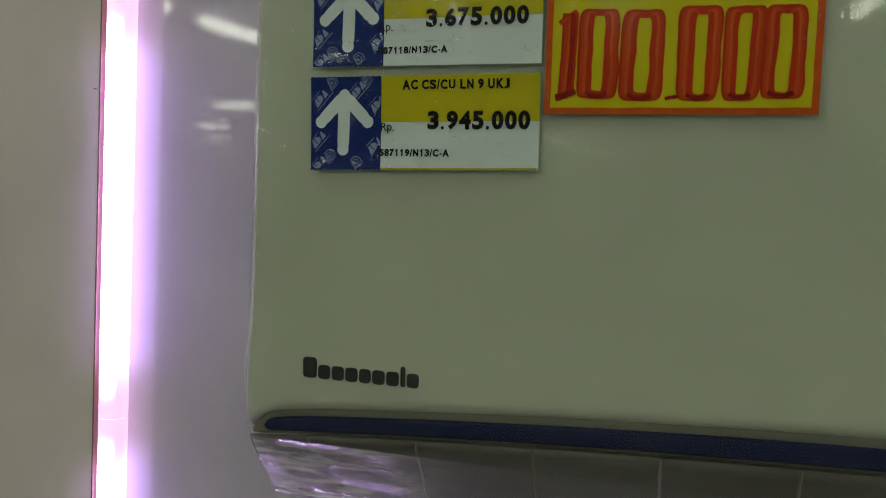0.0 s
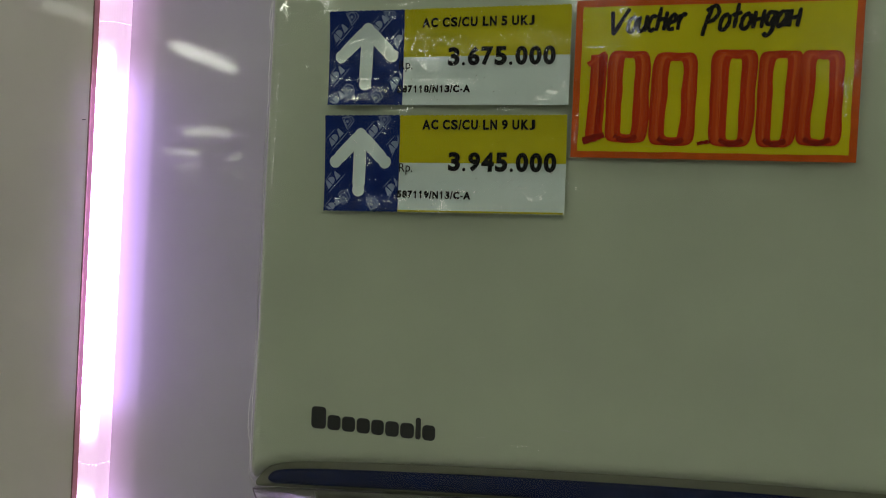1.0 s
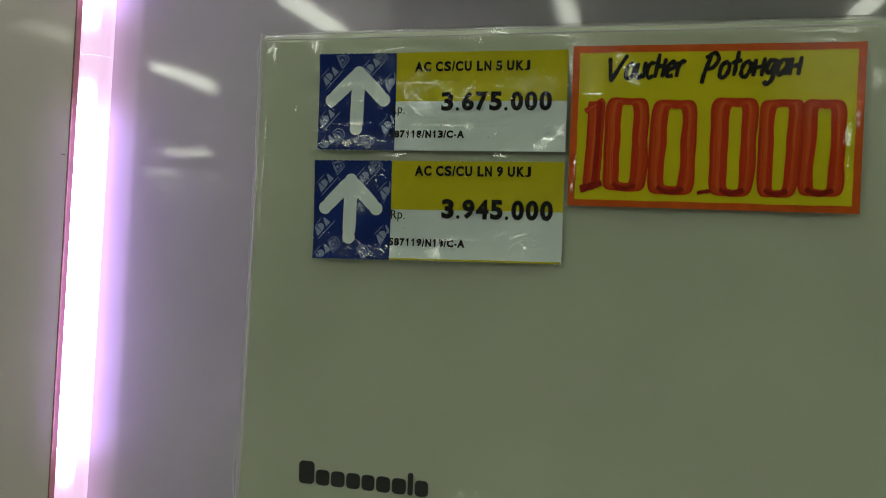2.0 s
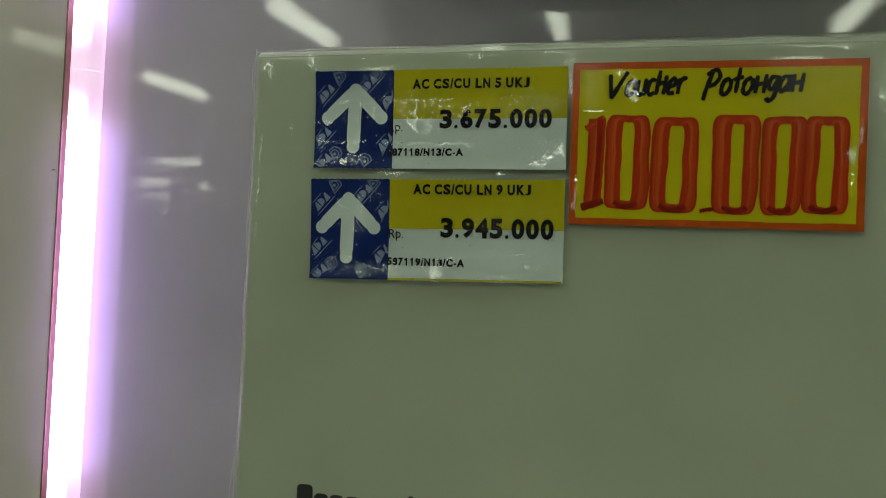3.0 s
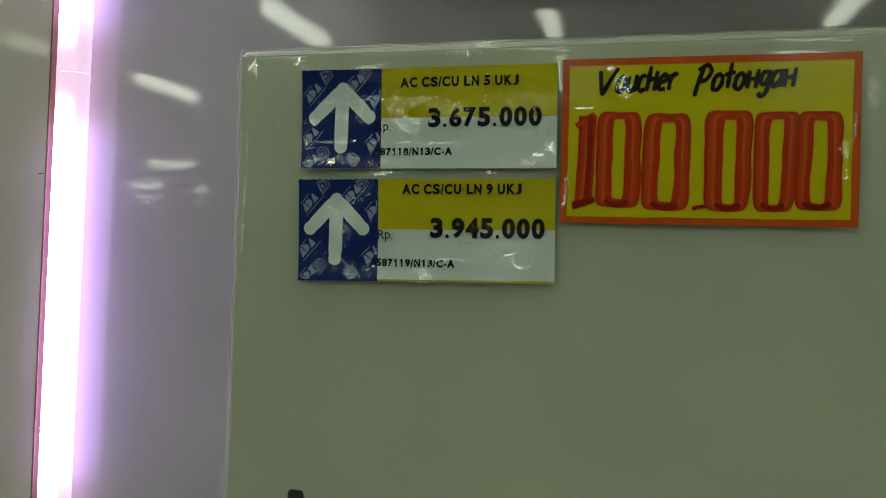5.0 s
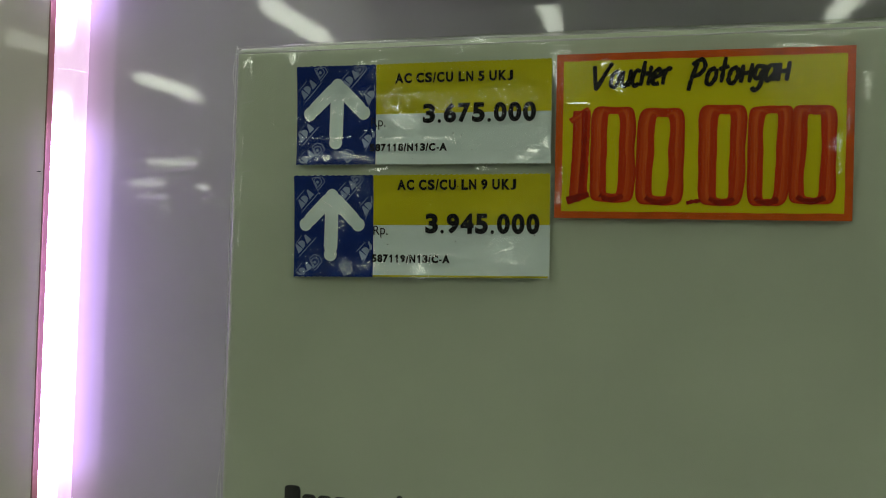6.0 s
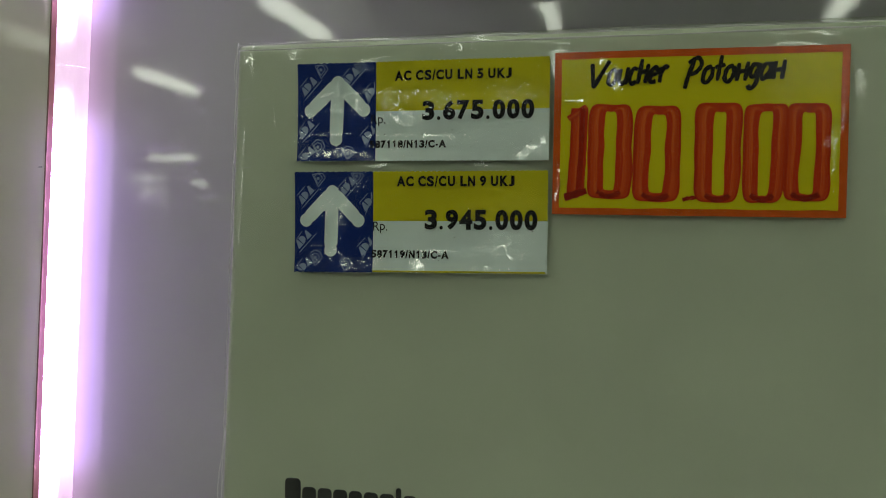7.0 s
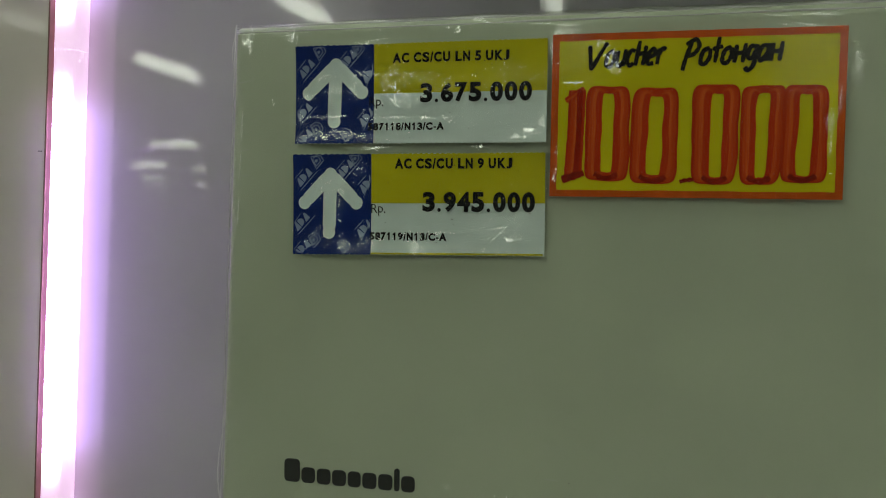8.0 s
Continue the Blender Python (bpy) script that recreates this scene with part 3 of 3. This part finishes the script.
def crease_facets(root, spots, warp, seed, y):
    """Fine creases in clear film: clusters of tiny slivers that lean towards the lamps over the aisle, tilted this way and that.
    spots: (x, z, spread in x, spread in z, count, which row of lamps: 0 the middle one, -1 and 1 its neighbours)."""
    rng = random.Random(seed)
    bm = bmesh.new()
    ox, oz = root.location.x, root.location.z
    for cx, cz, sx, sz, count, row in spots:
        for k in range(int(count * 2.6)):
            x, z = rng.gauss(cx, sx), rng.gauss(cz, sz)
            x += sx * 1.2 * noise.noise((x * 300, z * 500, seed))
            z += sz * 1.2 * noise.noise((x * 260, z * 300, seed + 9))
            nx = rng.gauss(-0.095 - 1.44 * (ox + x) + 0.19 * row, 0.013)
            nz = rng.gauss(0.0765 + 1.5 * (1.6 - oz - z), 0.016)
            turn, size = rng.gauss(0.5, 0.7), rng.uniform(0.00010, 0.00038)
            pts, slim = [], rng.uniform(0.2, 0.6)
            for q in range(5):
                a = q * math.tau / 5
                r = size * rng.uniform(0.4, 1.0)
                du, dv = r * math.cos(a), r * math.sin(a) * slim
                dx, dz = du * math.cos(turn) - dv * math.sin(turn), du * math.sin(turn) + dv * math.cos(turn)
                pts.append((x + dx, dx * nx + dz * nz, z + dz))
            base = y + warp(x, z)
            f = bm.faces.new([bm.verts.new((a, base + b, c)) for a, b, c in pts])
            f.normal_update()
            if f.normal.y > 0:
                f.normal_flip()
    tagged(part("film_creases", bm, GLINT, root, "fine glinting creases in the clear film"), kind="stuff")


wrap_film()


# ---- price tags ----
def price_tag(name_text, price, code, rupiah, x0, x1, z0, z1, tilt, seed, drop, shift, taper, creases):
    w, h = x1 - x0, z1 - z0
    root = empty("price_tag", ((x0 + x1) / 2, FRONT - 0.0030, (z0 + z1) / 2))
    root.rotation_euler = (0, radians(tilt), 0)
    rng = random.Random(seed)

    def warp(x, z):
        return -0.0006 * noise.noise((x * 22, z * 30, seed)) - 0.0007 * (abs(z) / (h / 2)) ** 3 * (1 + noise.noise((x * 30, seed, 1)))

    def px(a):
        return -w / 2 + w * a

    def pz(b):
        return h / 2 - h * b
    teeth = 0.0002

    def field(a0, a1, b0, b1, y, nx=40, nz=16):
        def place(u, v):
            a, b = a0 + (a1 - a0) * u, b1 + (b0 - b1) * v
            z = pz(b)
            if b in (0.0, 1.0):
                z += teeth * (1 if round(u * nx) % 2 else -1)
            return (px(a), y, z + taper * h * a * b)
        return bend(sheet(nx, nz, place), warp)
    part("card", thicken(field(0, 1, 0, 1, 0.0, 88), 0.0004), PAPER_WHITE, root, "white card with pinked edges", False)
    part("yellow_band", field(0.326, 1, 0.0, 0.489 + 0.15 * drop, -0.00012, 64, 16), PAPER_YELLOW, root, "printed yellow band")
    if drop < 0.02:
        part("yellow_line", field(0.326, 0.995, 0.978, 0.996, -0.00012, 40, 1), PAPER_YELLOW, root)
    part("blue_field", field(0, 0.326, 0, 1, -0.00016, 26, 16), PAPER_BLUE, root, "printed dark blue field")
    # arrow that points up
    bm = bmesh.new()
    slide = -0.6 * shift
    apex = (px(0.158 + slide), pz(0.20))
    for end in ((px(0.049 + slide * 0.6), pz(0.480)), (px(0.265 + slide), pz(0.480))):
        stroke(bm, [apex, end], 0.0064, -0.00030, steps=6)
    stroke(bm, [(px(0.158 + slide), pz(0.19)), (px(0.152 + slide), pz(0.775))], 0.0066, -0.00034, steps=8)
    for i, (cx, cz) in enumerate((apex, (px(0.049 + slide * 0.6), pz(0.480)), (px(0.265 + slide), pz(0.480)), (px(0.152 + slide), pz(0.775)))):
        ring = [bm.verts.new((cx + 0.0032 * math.cos(k * math.pi / 8), -0.00032 - i * 0.00001, cz - 0.0032 * math.sin(k * math.pi / 8))) for k in range(16)]
        f = bm.faces.new(ring)
        f.normal_update()
        if f.normal.y > 0:
            f.normal_flip()
    part("arrow", bend(bm, warp), PAPER_WHITE, root, "white arrow pointing up")
    # maker's pattern as plain shapes: wedges and a half round over a thin bar, and rounded fans with a dot
    d = Vector((math.cos(radians(47)), math.sin(radians(47))))
    side = Vector((-d.y, d.x))

    def mark(cx, cz, kind):
        bm = bmesh.new()
        ox, oz = px(cx), pz(cz)

        def local(a, b):
            a, b = a * 1.25, b * 1.25
            x, z = ox + d.x * a + side.x * b, oz + d.y * a + side.y * b
            return (min(max(x, px(0.004)), px(0.322)), min(max(z, pz(0.985)), pz(0.015)))

        def plate(points, y):
            flat_points = [local(a, b) for a, b in points]
            if len({(round(x, 6), round(z, 6)) for x, z in flat_points}) < 3:
                return
            f = bm.faces.new([bm.verts.new((x, y, z)) for x, z in flat_points])
            f.normal_update()
            if f.normal.y > 0:
                f.normal_flip()
        if kind == "word":
            for a in (-0.0032, 0.0018):
                plate([(a - 0.0003, -0.0015), (a + 0.0012, 0.0016), (a + 0.0019, 0.0016), (a + 0.0022, -0.0015), (a + 0.0012, -0.0015)], -0.00022)
            plate([(-0.0008, -0.0015)] + [(-0.0002 + 0.0017 * math.cos(t), 0.0001 + 0.0015 * math.sin(t)) for t in (-1.3, -0.6, 0.0, 0.6, 1.3)] + [(-0.0008, 0.0016)], -0.00022)
            stroke(bm, [local(-0.0042, -0.0024), local(0.0058, -0.0024)], 0.0004, -0.00023, steps=6)
            stroke(bm, [local(-0.0026, 0.0024), local(0.0024, 0.0024)], 0.0003, -0.00023, steps=6)
        else:
            fan = [(-0.0020, -0.0022), (0.0024, -0.0020), (0.0032, 0.0002), (0.0022, 0.0022), (-0.0002, 0.0026)]
            for k in (1.0, 0.62):
                ring = [local(a * k, b * k) for a, b in fan]
                for a, b in zip(ring, ring[1:] + ring[:1]):
                    stroke(bm, [a, b], 0.00042, -0.00023, steps=2)
            plate([(0.0003 + 0.0006 * math.cos(t * 0.785), 0.0006 * math.sin(t * 0.785)) for t in range(8)], -0.00024)
        part("pattern_mark", bend(bm, warp), MOTIF_INK, root)
    for cx, cz, kind in ((0.040, 0.235, "word"), (0.090, 0.070, "fan"), (0.203, 0.150, "word"), (0.240, 0.050, "fan"), (0.286, 0.300, "word"), (0.030, 0.680, "word"),
                         (0.276, 0.740, "word"), (0.080, 0.860, "fan"), (0.034, 0.950, "word"), (0.196, 0.930, "fan")):
        mark(cx * 1.07, cz, kind)
    ink = -0.00042
    part("product_text", bend(typeset(name_text, px(0.421 + shift), px(0.876 + shift), pz(0.147 + drop), pz(0.047 + drop), 0.045, ink), warp), BLACK_INK, root)
    part("price_text", bend(typeset(price, px(0.532 + shift), px(0.963 + shift), pz(0.563 + drop * 0.65), pz(0.370 + drop * 0.65), 0.048, ink), warp), BLACK_INK, root)
    part("currency_text", bend(typeset(rupiah, px(0.327 + shift), px(0.384 + shift), pz(0.580 + drop * 0.9), pz(0.490 + drop * 0.9), 0.0, ink), warp), BLACK_INK, root)
    part("code_text", bend(typeset(code, px(0.321 + shift), px(0.628 + shift), pz(0.845 + drop * 0.5), pz(0.768 + drop * 0.5), 0.052, ink), warp), BLACK_INK, root)
    bm = bmesh.new()
    for k in range(26):
        a, b = rng.uniform(0.32, 0.98), rng.uniform(0.05, 0.95)
        r = rng.uniform(0.00008, 0.00028)
        f = bm.faces.new([bm.verts.new((px(a) + r * math.cos(-q * math.pi / 3), ink, pz(b) + r * math.sin(-q * math.pi / 3))) for q in range(6)])
        f.normal_update()
        if f.normal.y > 0:
            f.normal_flip()
    tagged(part("dirt_specks", bend(bm, warp), BLACK_INK, root), kind="stuff")
    part("lamination", bend(sheet(44, 18, lambda u, v: (px(u), -0.0008, pz(1 - v))), warp), LAMINATE, root, "creased clear laminating film", True)
    crease_facets(root, [(px(a), pz(b), w * c, h * d, n, row) for a, b, c, d, n, row in creases], warp, seed + 40, -0.0011)
    return tagged(root, "blue, yellow and white laminated price tag taped on the air conditioner", "price tag", "price tags")


price_tag("AC CS/CU LN 5 UKJ", "3.675.000", "587118/N13/C-A", "Rp.", -0.1808, -0.0620, 1.5800, 1.6256, 0.0, 3, 0.050, -0.019, 0.0,
          [(0.40, 0.42, 0.022, 0.06, 170, 0), (0.43, 0.57, 0.035, 0.04, 230, 0), (0.60, 0.42, 0.040, 0.04, 130, 0), (0.42, 0.31, 0.080, 0.008, 80, 0),
           (0.86, 0.35, 0.080, 0.060, 110, 0), (0.47, 0.745, 0.080, 0.009, 150, 0), (0.625, 0.75, 0.012, 0.018, 40, 0), (0.90, 0.945, 0.016, 0.020, 90, 0),
           (0.94, 0.885, 0.016, 0.024, 130, 0), (0.98, 0.80, 0.008, 0.035, 80, 0), (0.13, 0.93, 0.038, 0.018, 240, 0), (0.15, 0.73, 0.040, 0.010, 100, 0),
           (0.14, 0.33, 0.030, 0.012, 60, 0), (0.16, 0.46, 0.020, 0.030, 50, 0), (0.25, 0.44, 0.015, 0.030, 70, 0), (0.05, 0.53, 0.020, 0.025, 50, 0), (0.27, 0.30, 0.020, 0.02, 40, 0),
           (0.03, 0.76, 0.015, 0.05, 40, 0), (0.53, 0.36, 0.10, 0.03, 60, 0)])
price_tag("AC CS/CU LN 9 UKJ", "3.945.000", "587119/N13/C-A", "Rp.", -0.1818, -0.0620, 1.5279, 1.5752, -0.25, 8, 0.0, 0.0, 0.028,
          [(0.51, 0.92, 0.014, 0.035, 190, 0), (0.33, 0.88, 0.020, 0.035, 80, 0), (0.58, 0.77, 0.050, 0.010, 90, 0), (0.82, 0.74, 0.050, 0.060, 170, 0), (0.76, 0.92, 0.040, 0.020, 50, 0),
           (0.88, 0.82, 0.016, 0.012, 50, 0), (0.13, 0.33, 0.020, 0.06, 70, 0), (0.20, 0.40, 0.014, 0.10, 110, 0), (0.22, 0.90, 0.040, 0.04, 130, 0), (0.26, 0.16, 0.025, 0.05, 60, 0),
           (0.48, 0.83, 0.06, 0.02, 60, 0), (0.10, 0.78, 0.05, 0.05, 40, 0)])


# ---- hand-lettered voucher card ----
LETTERS = {
    "V": (0.95, [[(0.0, 0.95), (0.25, 0.1), (0.32, 0.05)], [(0.30, 0.0), (0.62, 0.6), (0.9, 1.05)]]),
    "o": (0.55, [[(0.40, 0.62), (0.12, 0.5), (0.08, 0.15), (0.28, 0.06), (0.46, 0.3), (0.42, 0.60)]]),
    "u": (0.55, [[(0.08, 0.62), (0.08, 0.2), (0.25, 0.06), (0.45, 0.3)], [(0.46, 0.66), (0.45, 0.05)]]),
    "c": (0.45, [[(0.42, 0.55), (0.2, 0.6), (0.06, 0.3), (0.2, 0.06), (0.42, 0.16)]]),
    "h": (0.58, [[(0.12, 0.92), (0.08, 0.05)], [(0.02, 0.42), (0.5, 0.52)], [(0.48, 0.75), (0.46, 0.06)]]),
    "e": (0.5, [[(0.08, 0.32), (0.42, 0.42), (0.32, 0.62), (0.1, 0.45), (0.12, 0.12), (0.42, 0.12)]]),
    "r": (0.45, [[(0.1, 0.62), (0.12, 0.06)], [(0.12, 0.4), (0.28, 0.62), (0.46, 0.56)]]),
    "P": (0.75, [[(0.25, 0.95), (0.1, 0.3), (0.06, -0.15)], [(0.0, 0.85), (0.4, 1.05), (0.62, 0.8), (0.45, 0.5), (0.15, 0.42)]]),
    "t": (0.45, [[(0.22, 0.98), (0.2, 0.1)], [(0.0, 0.55), (0.45, 0.66)]]),
    "n": (0.58, [[(0.08, 0.68), (0.1, 0.06)], [(0.1, 0.36), (0.46, 0.42)], [(0.48, 0.72), (0.48, 0.06)]]),
    "g": (0.52, [[(0.42, 0.6), (0.15, 0.58), (0.08, 0.3), (0.25, 0.18), (0.42, 0.45)], [(0.45, 0.66), (0.42, 0.0), (0.22, -0.22), (0.05, -0.1)]]),
    "a": (0.55, [[(0.42, 0.58), (0.18, 0.6), (0.06, 0.28), (0.2, 0.08), (0.42, 0.35)], [(0.45, 0.68), (0.46, 0.08)]]),
}


def hand_word(bm, text, x0, x1, base, rise, size, y, pen):
    total = sum(LETTERS[c][0] for c in text)
    x = x0
    for i, c in enumerate(text):
        adv, strokes = LETTERS[c]
        k = (x1 - x0) / total
        for j, pts in enumerate(strokes):
            tall = 1.0 if c in "VP" else 1.12
            line = [(x + (a + 0.22 * b) * k, base + rise * (x - x0) / (x1 - x0) + b * tall * size) for a, b in pts]
            stroke(bm, line, pen, y - 0.00002 * (j + i % 2 * 3), steps=7, rough=0.35)
        x += adv * k


def voucher():
    x0, x1, z0, z1 = -0.0600, 0.0595, 1.5562, 1.6270
    w, h = x1 - x0, z1 - z0
    root = empty("voucher_card", ((x0 + x1) / 2, FRONT - 0.0034, (z0 + z1) / 2 - 0.0003))
    root.rotation_euler = (0, radians(0.25), 0)

    def warp(x, z):
        return -0.0005 * noise.noise((x * 20, z * 20, 5.5)) - 0.0009 * max(0.0, x / (w / 2)) ** 3 * (0.4 + 0.6 * (0.5 - z / h))

    def lx(a):
        return -w / 2 + w * a / 100

    def lz(b):
        return h / 2 - h * b / 100
    part("card", bend(thicken(sheet(40, 24, lambda u, v: (-w / 2 + w * u, 0, -h / 2 + h * v)), 0.0006), warp), VOUCHER_ORANGE, root, "card edged in orange marker")
    m = 0.0031

    def inner(u, v):
        wob = 0.00035 * noise.noise((u * 9, v * 9, 2.0))
        return (-w / 2 + m + wob + (w - 2 * m) * u, -0.00012, -h / 2 + m * 0.95 + wob + (h - 1.95 * m) * v)
    part("yellow_face", bend(sheet(40, 24, inner), warp), VOUCHER_YELLOW, root, "bright yellow face")
    bm = bmesh.new()
    hand_word(bm, "Voucher", lx(12.2), lx(39.4), lz(22.0), 0.0009, 0.0108, -0.00040, 0.0018)
    hand_word(bm, "Potongan", lx(45.8), lx(78.8), lz(21.6), 0.0010, 0.0108, -0.00040, 0.0018)
    part("hand_lettering", bend(bm, warp), MARKER_BLACK, root, "black hand lettering in marker")
    # figures in broad red marker
    level = [-0.00022]

    def brush(pts, pen, wear, ink=MARKER_RED, nib=None):
        bm = bmesh.new()
        level[0] -= 0.00001
        stroke(bm, [(lx(a), lz(b)) for a, b in pts], pen, level[0], nib, 8, wear)
        part("figure_stroke", bend(bm, warp), ink, root)

    def nought(top, foot, head, base, hole_top, hole_foot, hole_head, hole_base, seed):
        """One stroke that closes on itself: an outer and an inner rounded outline, each given by its reach at the head and at the foot."""
        bm = bmesh.new()
        uv = bm.loops.layers.uv.verify()
        level[0] -= 0.00001
        rows, run = [], 0.0
        for k in range(97):
            ang = math.tau * (k % 96) / 96
            pair = []
            for (tl, tr), (fl, fr), hi, lo, power, wob in ((top, foot, head, base, 7.0, 0.6), (hole_top, hole_foot, hole_head, hole_base, 8.0, 0.5)):
                c, sn = math.cos(ang), math.sin(ang)
                q = (abs(c) ** power + abs(sn) ** power) ** (-1 / power)
                u, v = 0.5 + 0.5 * c * q, 0.5 - 0.5 * sn * q
                v = min(1.0, max(0.0, v))
                left, right = tl + (fl - tl) * v, tr + (fr - tr) * v
                a = left + (right - left) * u + wob * noise.noise((seed * 3.1, v * 3.5, round(c + 1) + power))
                b = hi + (lo - hi) * v + wob * 1.4 * noise.noise((u * 2.5, seed, power))
                pair.append(bm.verts.new((lx(a), level[0], lz(b))))
            if rows:
                run += (pair[0].co - rows[-1][0].co).length
            rows.append((*pair, run / 0.0075, min(1.0, max(0.0, abs(math.cos(ang)) * 4 - 1.2))))
        for (a, b, s0, leg0), (c, e, s1, leg1) in zip(rows, rows[1:]):
            f = bm.faces.new((a, b, e, c))
            f.normal_update()
            across = {a: (0.1 - 0.1 * leg0, s0), b: (0.1 + 0.9 * leg0, s0), e: (0.1 + 0.9 * leg1, s1), c: (0.1 - 0.1 * leg1, s1)}
            for loop in f.loops:
                loop[uv].uv = across[loop.vert]
            if f.normal.y > 0:
                f.normal_flip()
        part("figure_stroke", bend(bm, warp), MARKER_RED, root)
    brush([(9.4, 34.5), (9.1, 60.0), (8.3, 88.0)], w * 0.062, 0.10, nib=(1.0, 0.0))
    brush([(11.9, 33.5), (8.0, 38.0), (5.2, 41.0)], 0.0026, 0.2)
    brush([(10.4, 34.5), (10.2, 60.0), (9.4, 86.0)], 0.0024, 0.3, MARKER_STREAK)
    for k, shape in enumerate((((12.7, 28.4), (12.4, 28.4), 32.4, 90.2, (18.4, 22.7), (18.3, 22.5), 37.0, 84.9),
                               ((29.2, 45.3), (28.5, 45.2), 33.6, 91.6, (35.1, 40.2), (34.3, 39.4), 39.2, 86.4),
                               ((49.3, 66.1), (50.1, 65.2), 32.4, 91.8, (56.1, 60.4), (56.0, 60.2), 38.0, 87.4),
                               ((66.0, 81.2), (66.0, 79.6), 33.4, 91.6, (71.2, 76.2), (71.1, 74.6), 38.0, 87.4),
                               ((80.2, 94.7), (79.4, 94.6), 33.6, 90.6, (85.3, 89.6), (84.5, 89.4), 39.0, 86.4))):
        nought(*shape, k + 1)
        (l, r), (hl, hr), low = shape[1], shape[5], shape[3]
        # ink pooled where the stroke comes round at the foot
        brush([(hl - 2.2, low - 4.6), (hl - 0.4, low - 2.6), ((hl + hr) / 2, low - 1.5), (hr + 0.6, low - 3.0), (hr + 1.8, low - 4.4)], 0.0022, 0.5, MARKER_DARK)
    brush([(46.2, 90.4), (48.2, 89.4), (51.0, 88.9)], 0.0017, 0.5, MARKER_DARK)
    brush([(4.4, 89.6), (8.4, 87.6), (12.4, 85.4)], 0.0030, 0.5, MARKER_DARK)
    part("lamination", bend(sheet(40, 24, lambda u, v: (-w / 2 + w * u, -0.0008, -h / 2 + h * v)), warp), SMOOTH_LAMINATE, root, "clear laminating film", True)
    crease_facets(root, [(lx(a), lz(b), sx, sz, n, row) for a, b, sx, sz, n, row in
                         ((21.0, 15.0, 0.0016, 0.0020, 110, 0), (22.5, 21.5, 0.0014, 0.0014, 80, 0), (17.0, 6.0, 0.0012, 0.0007, 50, 0), (8.0, 30.0, 0.0024, 0.0002, 60, 0), (2.2, 76.0, 0.0004, 0.0030, 30, 0),
                          (95.0, 55.0, 0.0010, 0.0014, 50, 1), (95.5, 66.0, 0.0004, 0.0050, 40, 1), (98.0, 42.0, 0.0004, 0.0030, 30, 1), (1.5, 88.0, 0.0006, 0.0012, 24, 0))], warp, 77, -0.0011)
    return tagged(root, "yellow hand-lettered voucher card with orange border on the air conditioner", "voucher card")


voucher()
